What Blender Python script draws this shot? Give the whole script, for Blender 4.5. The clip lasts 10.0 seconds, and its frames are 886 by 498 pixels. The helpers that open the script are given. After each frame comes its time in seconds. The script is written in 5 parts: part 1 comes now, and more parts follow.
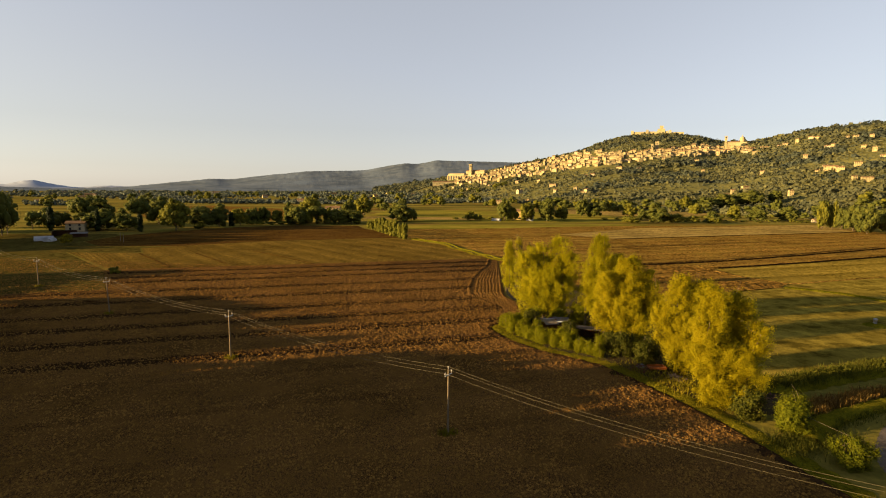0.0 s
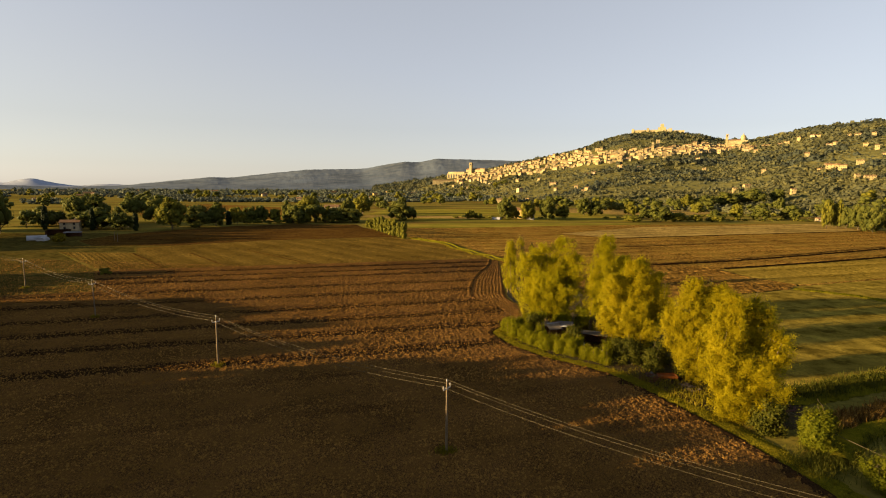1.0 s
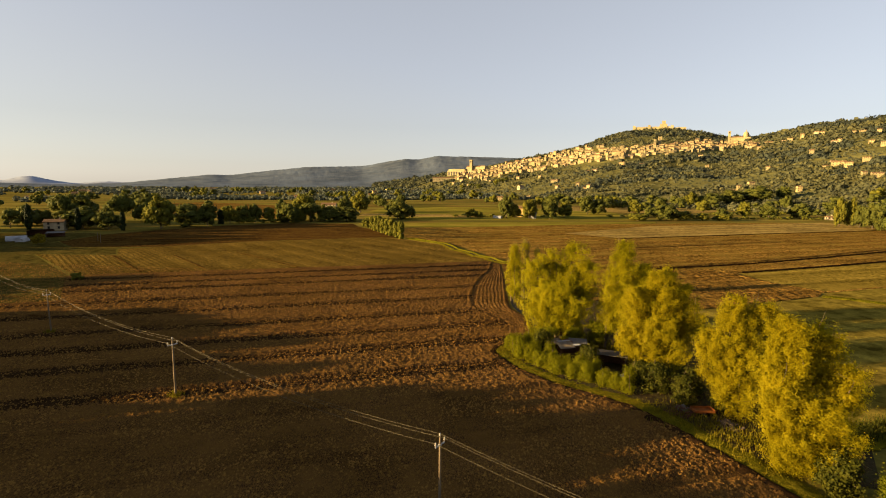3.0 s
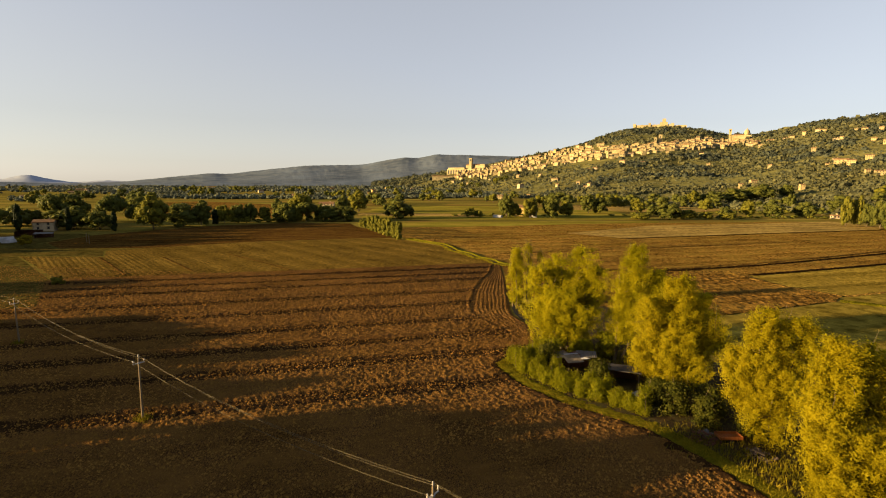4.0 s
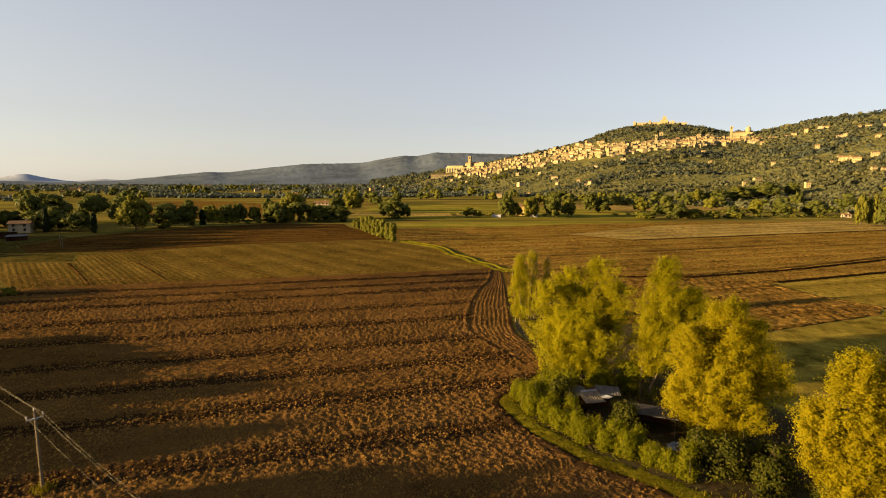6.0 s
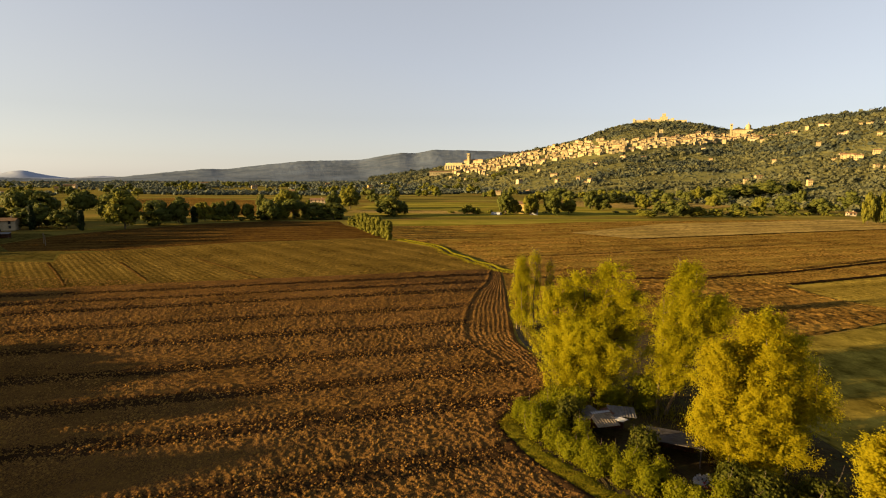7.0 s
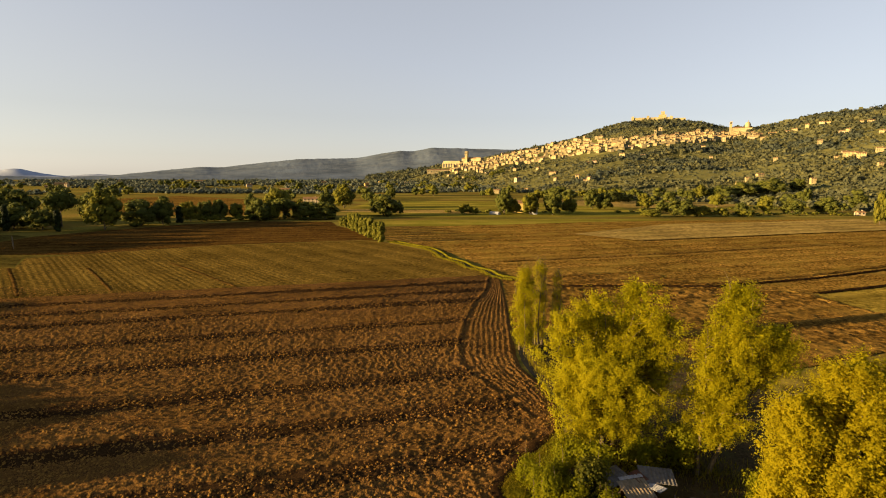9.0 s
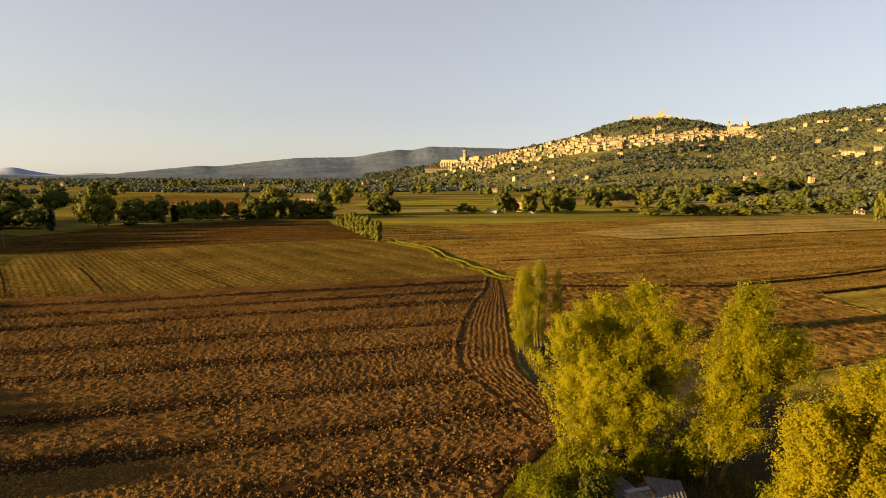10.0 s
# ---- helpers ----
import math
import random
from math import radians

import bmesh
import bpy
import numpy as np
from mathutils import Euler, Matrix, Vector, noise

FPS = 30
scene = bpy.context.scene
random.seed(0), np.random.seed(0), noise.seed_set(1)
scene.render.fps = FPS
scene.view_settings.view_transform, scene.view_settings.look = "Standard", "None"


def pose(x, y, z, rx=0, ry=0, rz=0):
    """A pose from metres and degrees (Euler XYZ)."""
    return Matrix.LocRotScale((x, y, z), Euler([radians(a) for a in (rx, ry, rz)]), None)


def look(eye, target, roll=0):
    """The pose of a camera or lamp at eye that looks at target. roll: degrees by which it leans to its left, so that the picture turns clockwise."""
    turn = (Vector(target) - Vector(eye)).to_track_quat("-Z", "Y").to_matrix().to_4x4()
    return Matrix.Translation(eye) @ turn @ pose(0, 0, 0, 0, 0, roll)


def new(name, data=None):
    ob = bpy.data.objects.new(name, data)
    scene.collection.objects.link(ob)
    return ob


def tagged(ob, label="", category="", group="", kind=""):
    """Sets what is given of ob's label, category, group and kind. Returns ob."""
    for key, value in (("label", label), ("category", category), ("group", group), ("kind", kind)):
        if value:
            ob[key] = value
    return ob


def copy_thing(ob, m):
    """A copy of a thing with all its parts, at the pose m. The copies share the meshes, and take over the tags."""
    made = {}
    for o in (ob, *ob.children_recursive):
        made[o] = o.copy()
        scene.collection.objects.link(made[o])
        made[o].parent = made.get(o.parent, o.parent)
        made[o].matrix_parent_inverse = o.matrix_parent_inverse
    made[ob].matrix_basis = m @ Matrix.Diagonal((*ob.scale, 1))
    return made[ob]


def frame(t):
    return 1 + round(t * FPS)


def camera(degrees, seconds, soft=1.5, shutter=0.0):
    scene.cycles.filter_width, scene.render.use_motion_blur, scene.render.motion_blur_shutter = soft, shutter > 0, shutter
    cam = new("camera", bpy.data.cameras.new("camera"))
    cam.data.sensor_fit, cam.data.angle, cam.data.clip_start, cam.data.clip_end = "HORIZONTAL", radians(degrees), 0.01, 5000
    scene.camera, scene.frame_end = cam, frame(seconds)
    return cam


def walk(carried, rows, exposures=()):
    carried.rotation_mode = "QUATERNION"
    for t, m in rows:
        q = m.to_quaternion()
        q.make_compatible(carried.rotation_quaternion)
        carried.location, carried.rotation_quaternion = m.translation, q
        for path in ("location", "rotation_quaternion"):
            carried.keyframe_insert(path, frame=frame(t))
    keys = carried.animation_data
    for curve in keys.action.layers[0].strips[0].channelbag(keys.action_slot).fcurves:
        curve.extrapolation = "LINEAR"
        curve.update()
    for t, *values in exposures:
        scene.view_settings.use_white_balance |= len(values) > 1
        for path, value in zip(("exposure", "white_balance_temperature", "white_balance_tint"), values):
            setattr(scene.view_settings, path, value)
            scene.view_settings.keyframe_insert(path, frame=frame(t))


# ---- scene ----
cam = camera(81.9, 10.0, soft=1.05, shutter=0.5)
PATH = [
    (0, (3.684, 4.089, 32.446), (3.404, 6.055, 32.204), 0.4),
    (0.5, (3.479, 6.438, 32.439), (3.198, 8.403, 32.194), 0.4),
    (1, (3.221, 9.045, 32.466), (2.941, 11.009, 32.218), 0.4),
    (1.5, (2.954, 11.988, 32.527), (2.673, 13.952, 32.275), 0.5),
    (2, (2.727, 15.316, 32.628), (2.446, 17.28, 32.376), 0.4),
    (2.5, (2.4, 18.754, 32.693), (2.119, 20.717, 32.438), 0.4),
    (4, (1.503, 30.178, 32.993), (1.223, 32.14, 32.729), 0.3),
    (4.5, (1.221, 34.129, 33.08), (0.943, 36.091, 32.812), 0.3),
    (5, (0.998, 38.201, 33.192), (0.721, 40.163, 32.922), 0.3),
    (5.5, (0.754, 42.183, 33.29), (0.478, 44.145, 33.018), 0.3),
    (5.7, (0.661, 43.807, 33.281), (0.383, 45.769, 33.011), 0.2),
    (7, (-0.003, 54.794, 32.82), (-0.275, 56.755, 32.539), 0.3),
    (7.5, (-0.275, 58.905, 32.689), (-0.546, 60.866, 32.404), 0.4),
    (8, (-0.522, 62.942, 32.714), (-0.791, 64.903, 32.427), 0.4),
    (8.5, (-0.671, 66.579, 32.834), (-0.937, 68.54, 32.547), 0.4),
    (9, (-0.815, 69.422, 32.912), (-1.079, 71.383, 32.624), 0.3),
    (9.5, (-0.939, 71.197, 32.811), (-1.2, 73.159, 32.522), 0.3),
    (10, (-1.013, 72.247, 32.603), (-1.27, 74.209, 32.311), 0.3),
]
walk(cam, [(t, look(eye, target, roll)) for t, eye, target, roll in PATH], [(0, 2.25, 6450, 13), (10, 2.25, 6450, 13)])

# ---- sky and sun ----
SUN_TO = Vector((0.92, 0.38, -math.tan(radians(9.5)))).normalized()
world = bpy.data.worlds.new("sky")
scene.world = world
world.use_nodes = True
wn = world.node_tree
sky = wn.nodes.new("ShaderNodeTexSky")
sky.sky_type = 'NISHITA'
sky.sun_disc = False
sky.sun_elevation = radians(9.5)
sky.sun_rotation = math.atan2(-SUN_TO.x, -SUN_TO.y)
sky.air_density, sky.dust_density, sky.ozone_density = 1.0, 0.4, 2.0
haze = wn.nodes.new("ShaderNodeHueSaturation")
haze.inputs["Saturation"].default_value = 0.42
wn.links.new(sky.outputs[0], haze.inputs["Color"])
veil = wn.nodes.new("ShaderNodeMix")  # a thin even veil of evening haze over the clear sky
veil.data_type = "RGBA"
veil.inputs[0].default_value = 0.45
way = wn.nodes.new("ShaderNodeSeparateXYZ")
wn.links.new(wn.nodes.new("ShaderNodeTexCoord").outputs["Generated"], way.inputs[0])
lift = wn.nodes.new("ShaderNodeMath")
lift.operation = "MULTIPLY_ADD"
wn.links.new(way.outputs[0], lift.inputs[0])
lift.inputs[1].default_value = 0.22
wn.links.new(way.outputs[2], lift.inputs[2])
warm = wn.nodes.new("ShaderNodeValToRGB")  # creamier low over the western horizon
warm.color_ramp.elements[0].position, warm.color_ramp.elements[0].color = 0.0, (1.08, 0.97, 0.72, 1)
warm.color_ramp.elements[1].position, warm.color_ramp.elements[1].color = 0.36, (0.89, 0.93, 1.0, 1)
deep_blue = warm.color_ramp.elements.new(0.72)
deep_blue.color = (0.78, 0.85, 0.95, 1)
zenith = warm.color_ramp.elements.new(1.0)
zenith.color = (0.62, 0.78, 1.15, 1)
off = wn.nodes.new("ShaderNodeMath")
off.operation = "ADD"
off.inputs[1].default_value = 0.2
wn.links.new(lift.outputs[0], off.inputs[0])
wn.links.new(off.outputs[0], warm.inputs[0])
bright = wn.nodes.new("ShaderNodeVectorMath")
bright.operation = "SCALE"
bright.inputs[3].default_value = 3.65
wn.links.new(warm.outputs[0], bright.inputs[0])
wn.links.new(bright.outputs[0], veil.inputs[7])
wn.links.new(haze.outputs[0], veil.inputs[6])
wn.links.new(veil.outputs[2], wn.nodes["Background"].inputs[0])
wn.nodes["Background"].inputs[1].default_value = 0.04
sun = new("sun", bpy.data.lights.new("sun", "SUN"))
sun.data.energy, sun.data.angle, sun.data.color = 5.0, radians(0.6), (1.0, 0.71, 0.33)
sun.matrix_world = look((-600, -200, 200), Vector((-600, -200, 200)) + SUN_TO)


# ---- materials ----
def nodes_of(name):
    m = bpy.data.materials.new(name)
    m.use_nodes = True
    t = m.node_tree
    return m, t, t.nodes["Principled BSDF"]


def ramp_node(t, fac, stops):
    r = t.nodes.new("ShaderNodeValToRGB")
    el = r.color_ramp.elements
    while len(el) < len(stops):
        el.new(0.5)
    for e, (p, c) in zip(el, stops):
        e.position, e.color = p, (*c, 1)
    t.links.new(fac, r.inputs[0])
    return r.outputs[0]


def noise_node(t, vec, scale, detail=4.0, rough=0.6):
    n = t.nodes.new("ShaderNodeTexNoise")
    n.inputs["Scale"].default_value, n.inputs["Detail"].default_value, n.inputs["Roughness"].default_value = scale, detail, rough
    t.links.new(vec, n.inputs["Vector"])
    return n.outputs["Fac"]


def mix_color(t, a, b, fac, kind="MIX"):
    n = t.nodes.new("ShaderNodeMix")
    n.data_type, n.blend_type = "RGBA", kind
    for sock, v in ((n.inputs[0], fac), (n.inputs[6], a), (n.inputs[7], b)):
        if isinstance(v, (int, float)):
            sock.default_value = v
        elif isinstance(v, tuple):
            sock.default_value = (*v, 1)
        else:
            t.links.new(v, sock)
    return n.outputs[2]


def earth(name, dark, light, fine=2.0, coarse=0.05, tint=None, rough=0.95, bump=0.3, dist=0.1, bands=None, sharp=0.18, mid=0.0):
    """Soil, grass or stubble: fine grain, broad patches and, on some fields, long passes."""
    m, t, b = nodes_of(name)
    pos = t.nodes.new("ShaderNodeTexCoord").outputs["Object"]
    f = noise_node(t, pos, fine, 6, 0.65)
    c = noise_node(t, pos, coarse, 4, 0.55)
    col = ramp_node(t, f, [(0.5 - sharp, dark), (0.5 + sharp, light)])
    patch = ramp_node(t, c, [(0.35, (0.68, 0.68, 0.68)), (0.65, (1.15, 1.15, 1.15))])
    col = mix_color(t, col, patch, 1.0, "MULTIPLY")
    if mid:
        g = noise_node(t, pos, mid, 3, 0.7)
        col = mix_color(t, col, ramp_node(t, g, [(0.38, (0.5, 0.5, 0.5)), (0.5, (0.95, 0.95, 0.95)), (0.64, (1.35, 1.35, 1.35))]), 1.0, "MULTIPLY")
    if tint:
        c2 = noise_node(t, pos, coarse * 3.1, 3)
        col = mix_color(t, col, tint, ramp_node(t, c2, [(0.45, (0, 0, 0)), (0.7, (0.8, 0.8, 0.8))]))
    if bands:
        # long passes: streaks of darker and lighter ground along one bearing
        turn_by, across, depth = bands
        mp = t.nodes.new("ShaderNodeMapping")
        mp.inputs["Rotation"].default_value = (0, 0, turn_by)
        t.links.new(pos, mp.inputs["Vector"])
        w = t.nodes.new("ShaderNodeTexWave")
        w.bands_direction, w.wave_profile = 'Y', 'SAW'
        w.inputs["Scale"].default_value, w.inputs["Distortion"].default_value = 0.314 / across, 1.0
        w.inputs["Detail"].default_value, w.inputs["Detail Scale"].default_value = 3.0, 0.35
        t.links.new(mp.outputs[0], w.inputs["Vector"])
        lo = 1 - depth
        streak = ramp_node(t, w.outputs["Fac"], [(0.0, (lo, lo, lo)), (0.12, (lo * 1.1, lo * 1.1, lo * 1.1)), (0.26, (1.12, 1.12, 1.12)), (0.6, (0.95, 0.95, 0.95)), (1.0, (0.8, 0.8, 0.8))])
        col = mix_color(t, col, streak, 1.0, "MULTIPLY")
    t.links.new(col, b.inputs["Base Color"])
    b.inputs["Roughness"].default_value = rough
    b.inputs["Specular IOR Level"].default_value = 0.0
    bp = t.nodes.new("ShaderNodeBump")
    bp.inputs["Strength"].default_value, bp.inputs["Distance"].default_value = bump, dist
    t.links.new(f, bp.inputs["Height"])
    t.links.new(bp.outputs[0], b.inputs["Normal"])
    return m


def leafage(name, a, b_, c, glow=0.35, each=0.6, patch=0.35):
    """Leaves: three tones spread leaf by leaf and in patches, with light passing through the blades."""
    m, t, b = nodes_of(name)
    rnd = t.nodes.new("ShaderNodeNewGeometry").outputs["Random Per Island"]
    pos = t.nodes.new("ShaderNodeTexCoord").outputs["Object"]
    n = noise_node(t, pos, patch, 3)
    add = t.nodes.new("ShaderNodeMath")
    add.operation = "MULTIPLY_ADD"
    t.links.new(n, add.inputs[0])
    add.inputs[1].default_value = 0.9
    sc = t.nodes.new("ShaderNodeMath")
    sc.operation = "MULTIPLY_ADD"
    t.links.new(rnd, sc.inputs[0])
    sc.inputs[1].default_value, sc.inputs[2].default_value = each, 0.05 - each * 0.5
    t.links.new(sc.outputs[0], add.inputs[2])
    col = ramp_node(t, add.outputs[0], [(0.15, a), (0.5, b_), (0.85, c)])
    t.links.new(col, b.inputs["Base Color"])
    b.inputs["Roughness"].default_value = 0.6
    b.inputs["Specular IOR Level"].default_value = 0.03
    tr = t.nodes.new("ShaderNodeBsdfTranslucent")
    t.links.new(col, tr.inputs["Color"])
    mx = t.nodes.new("ShaderNodeMixShader")
    mx.inputs[0].default_value = glow
    t.links.new(b.outputs[0], mx.inputs[1])
    t.links.new(tr.outputs[0], mx.inputs[2])
    t.links.new(mx.outputs[0], t.nodes["Material Output"].inputs[0])
    return m


def surface(name, dark, light, scale=3.0, rough=0.8, metal=0.0, bump=0.2, vary=0.0):
    """Masonry, bark, paint, sheet: grain and stains, and a shade that differs from piece to piece."""
    m, t, b = nodes_of(name)
    pos = t.nodes.new("ShaderNodeTexCoord").outputs["Object"]
    f = noise_node(t, pos, scale, 5, 0.6)
    col = ramp_node(t, f, [(0.3, dark), (0.7, light)])
    st = noise_node(t, pos, scale * 0.13, 3)
    col = mix_color(t, col, ramp_node(t, st, [(0.35, (0.75, 0.75, 0.75)), (0.6, (1.05, 1.05, 1.05))]), 1.0, "MULTIPLY")
    if vary:
        o = t.nodes.new("ShaderNodeObjectInfo").outputs["Random"]
        col = mix_color(t, col, ramp_node(t, o, [(0.0, (1 - vary, 1 - vary, 1 - vary)), (1.0, (1 + vary, 1 + vary * 0.8, 1 + vary * 0.5))]), 1.0, "MULTIPLY")
    t.links.new(col, b.inputs["Base Color"])
    b.inputs["Roughness"].default_value, b.inputs["Metallic"].default_value = rough, metal
    b.inputs["Specular IOR Level"].default_value = 0.12
    bp = t.nodes.new("ShaderNodeBump")
    bp.inputs["Strength"].default_value, bp.inputs["Distance"].default_value = bump, 0.05
    t.links.new(f, bp.inputs["Height"])
    t.links.new(bp.outputs[0], b.inputs["Normal"])
    return m


M = {
    "plain": earth("plain_grass", (0.085, 0.076, 0.014), (0.19, 0.148, 0.026), 0.6, 0.006, (0.15, 0.09, 0.02), bands=(radians(-12), 90.0, 0.35)),
    "soil": earth("ploughed_soil", (0.035, 0.0185, 0.0085), (0.15, 0.075, 0.0165), 6.0, 0.06, (0.112, 0.057, 0.0135), bump=1.0, dist=0.16, sharp=0.1),
    # paler copy of the soil: sunlit clod tops against shadow, put into colour
    "clod": earth("sunlit_clod_soil", (0.075, 0.039, 0.011), (0.225, 0.117, 0.022), 5.0, 0.1),
    "stubble": earth("stubble", (0.05, 0.033, 0.0075), (0.14, 0.086, 0.0145), 1.5, 0.03, (0.1, 0.063, 0.0115), bump=0.7, dist=0.3, bands=(radians(40), 12.0, 0.15), sharp=0.1, mid=0.8),
    "brown": earth("brown_field", (0.058, 0.03, 0.007), (0.195, 0.104, 0.018), 1.2, 0.02, (0.155, 0.09, 0.016), bump=0.8, dist=0.3, bands=(radians(-25), 9.0, 0.4), sharp=0.12, mid=0.5),
    "brown2": earth("brown_rows", (0.078, 0.043, 0.009), (0.23, 0.126, 0.021), 1.2, 0.025, (0.18, 0.115, 0.019), bump=0.8, dist=0.3, bands=(radians(-24.5), 13.0, 0.3), sharp=0.1, mid=0.6),
    # darker than the brown field: shade over the fallow is put into its colour
    "fallow": earth("fallow_soil", (0.03, 0.0155, 0.0045), (0.1, 0.051, 0.01), 1.2, 0.02, (0.085, 0.045, 0.009), bump=0.8, dist=0.3, bands=(radians(-20), 10.0, 0.4), sharp=0.12, mid=0.5),
    "olive": earth("sown_field", (0.105, 0.074, 0.011), (0.235, 0.158, 0.022), 1.4, 0.02, (0.19, 0.13, 0.02), bump=0.5, dist=0.2, bands=(radians(-24.5), 16.0, 0.35), mid=0.5),
    "tan": earth("tan_field", (0.175, 0.12, 0.032), (0.29, 0.19, 0.05), 1.0, 0.02, (0.22, 0.155, 0.036), bands=(radians(-24.5), 14.0, 0.25), mid=0.4),
    "green": earth("green_field", (0.1, 0.09, 0.012), (0.2, 0.165, 0.02), 0.8, 0.015, (0.2, 0.145, 0.022), bands=(radians(-10), 40.0, 0.3)),
    # the faint bands are tree shadow stripes painted along the sun's bearing
    "meadow": earth("meadow", (0.115, 0.087, 0.013), (0.2, 0.143, 0.02), 2.0, 0.05, (0.15, 0.11, 0.017), bump=0.25, dist=0.15, bands=(radians(-21), 9.0, 0.15), sharp=0.16, mid=0.2),
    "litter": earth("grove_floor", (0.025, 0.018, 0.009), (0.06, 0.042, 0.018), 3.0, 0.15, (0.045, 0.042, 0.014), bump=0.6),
    "verge": earth("verge_grass", (0.04, 0.042, 0.002), (0.115, 0.095, 0.006), 4.0, 0.12, (0.12, 0.095, 0.006), bump=0.8, dist=0.2),
    "wet": earth("moist_earth", (0.012, 0.007, 0.003), (0.034, 0.018, 0.006), 4.0, 0.2),
    # darker copy of the soil, for furrow shade put into colour
    "dark_furrow": earth("dark_furrow_earth", (0.014, 0.008, 0.004), (0.046, 0.024, 0.008), 5.0, 0.2, bump=0.8),
    "lawn": earth("mown_grass", (0.035, 0.031, 0.007), (0.08, 0.06, 0.012), 2.0, 0.04, (0.07, 0.047, 0.01), bump=0.4, mid=0.3),
    "road": earth("dirt_road", (0.063, 0.0504, 0.0378), (0.113, 0.0924, 0.0672), 4.0, 0.2),
    "hill": earth("hill_ground", (0.075, 0.072, 0.024), (0.14, 0.12, 0.036), 0.05, 0.004, (0.07, 0.07, 0.024), mid=0.014),
    # ridge and mountain: the blue of distance haze is put into the base colours
    "ridge": earth("hazy_ridge_wood", (0.066, 0.083, 0.105), (0.092, 0.11, 0.128), 0.03, 0.004, (0.1, 0.112, 0.12), bump=0.25, dist=8.0),
    "mount": earth("hazy_mountain", (0.23, 0.255, 0.3), (0.25, 0.275, 0.32), 0.003, 0.001),
    "poplar": leafage("poplar_leaves", (0.25, 0.21, 0.005), (0.32, 0.266, 0.006), (0.385, 0.312, 0.007), 0.72, 0.12),
    "poplar_green": leafage("green_poplar_leaves", (0.215, 0.205, 0.005), (0.31, 0.272, 0.006), (0.39, 0.328, 0.007), 0.72, 0.14),
    "gold": leafage("gold_leaves", (0.09, 0.072, 0.0036), (0.162, 0.122, 0.0054), (0.216, 0.158, 0.009)),
    "bush": leafage("bush_leaves", (0.09, 0.1, 0.003), (0.145, 0.14, 0.004), (0.2, 0.175, 0.005), 0.58, 0.2),
    "shrub": leafage("shrub_leaves", (0.05, 0.062, 0.003), (0.085, 0.09, 0.004), (0.14, 0.125, 0.006), 0.45, 0.25),
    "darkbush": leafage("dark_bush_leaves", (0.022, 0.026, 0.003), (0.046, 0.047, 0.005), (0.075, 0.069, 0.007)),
    "oak": leafage("oak_leaves", (0.042, 0.049, 0.01), (0.068, 0.073, 0.013), (0.11, 0.102, 0.016), 0.35, 0.3, 0.25),
    "lit": leafage("light_oak_leaves", (0.06, 0.064, 0.008), (0.1, 0.095, 0.011), (0.155, 0.132, 0.014), 0.35, 0.35, 0.25),
    "cypress": leafage("cypress_leaves", (0.00675, 0.0113, 0.0036), (0.0135, 0.0189, 0.0054), (0.0225, 0.027, 0.00675), 0.1),
    # hillside woods paled and greyed: distance haze put into the leaf tones
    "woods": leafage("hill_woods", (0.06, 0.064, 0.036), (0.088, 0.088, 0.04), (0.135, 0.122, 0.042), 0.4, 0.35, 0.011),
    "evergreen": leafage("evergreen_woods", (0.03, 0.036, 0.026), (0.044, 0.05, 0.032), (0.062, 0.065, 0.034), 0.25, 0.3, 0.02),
    # belts of the far plain, with blue haze mixed into their greens
    "hazy_belts": leafage("hazy_tree_belts", (0.042, 0.052, 0.036), (0.062, 0.07, 0.046), (0.09, 0.09, 0.05), 0.15, 0.4, 0.01),
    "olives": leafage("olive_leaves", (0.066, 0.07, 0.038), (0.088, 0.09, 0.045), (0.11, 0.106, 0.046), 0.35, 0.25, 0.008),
    "grass": leafage("grass_blades", (0.06, 0.058, 0.002), (0.115, 0.095, 0.004), (0.18, 0.134, 0.008), 0.3, 0.3),
    "reed": leafage("dry_reeds", (0.072, 0.0405, 0.009), (0.122, 0.0675, 0.0135), (0.18, 0.113, 0.027), 0.3),
    "bark": surface("bark", (0.0495, 0.0358, 0.022), (0.132, 0.099, 0.0605), 6.0, 0.95, bump=0.8),
    "palebark": surface("pale_bark", (0.06, 0.044, 0.024), (0.15, 0.112, 0.058), 5.0, 0.9, bump=0.6),
    "pole": surface("pole_concrete", (0.1, 0.072, 0.038), (0.15, 0.11, 0.06), 4.0, 0.85),
    "metal": surface("galvanised_steel", (0.22, 0.22, 0.22), (0.33, 0.33, 0.319), 8.0, 0.5, 0.7),
    "porcelain": surface("porcelain", (0.2, 0.17, 0.13), (0.28, 0.25, 0.2), 5.0, 0.5),
    "wire": surface("wire", (0.065, 0.053, 0.026), (0.1, 0.081, 0.038), 2.0, 0.6, 0.3),
    "stone": surface("town_stone", (0.2, 0.157, 0.072), (0.33, 0.265, 0.13), 0.25, 0.9, vary=0.25),
    "stone2": surface("pale_stone", (0.2, 0.16, 0.076), (0.3, 0.245, 0.125), 0.2, 0.9),
    "plaster": surface("plaster", (0.27, 0.21, 0.12), (0.36, 0.29, 0.18), 0.8, 0.9, vary=0.15),
    "yellow": surface("ochre_plaster", (0.275, 0.187, 0.055), (0.341, 0.237, 0.0825), 0.8, 0.9),
    "white": surface("white_sheet", (0.2, 0.195, 0.19), (0.27, 0.265, 0.26), 1.0, 0.6),
    "tile": surface("roof_tile", (0.11, 0.06, 0.025), (0.19, 0.11, 0.05), 0.7, 0.9, vary=0.2),
    "opening": surface("dark_pane", (0.015, 0.015, 0.015), (0.03, 0.03, 0.03), 2.0, 0.2),
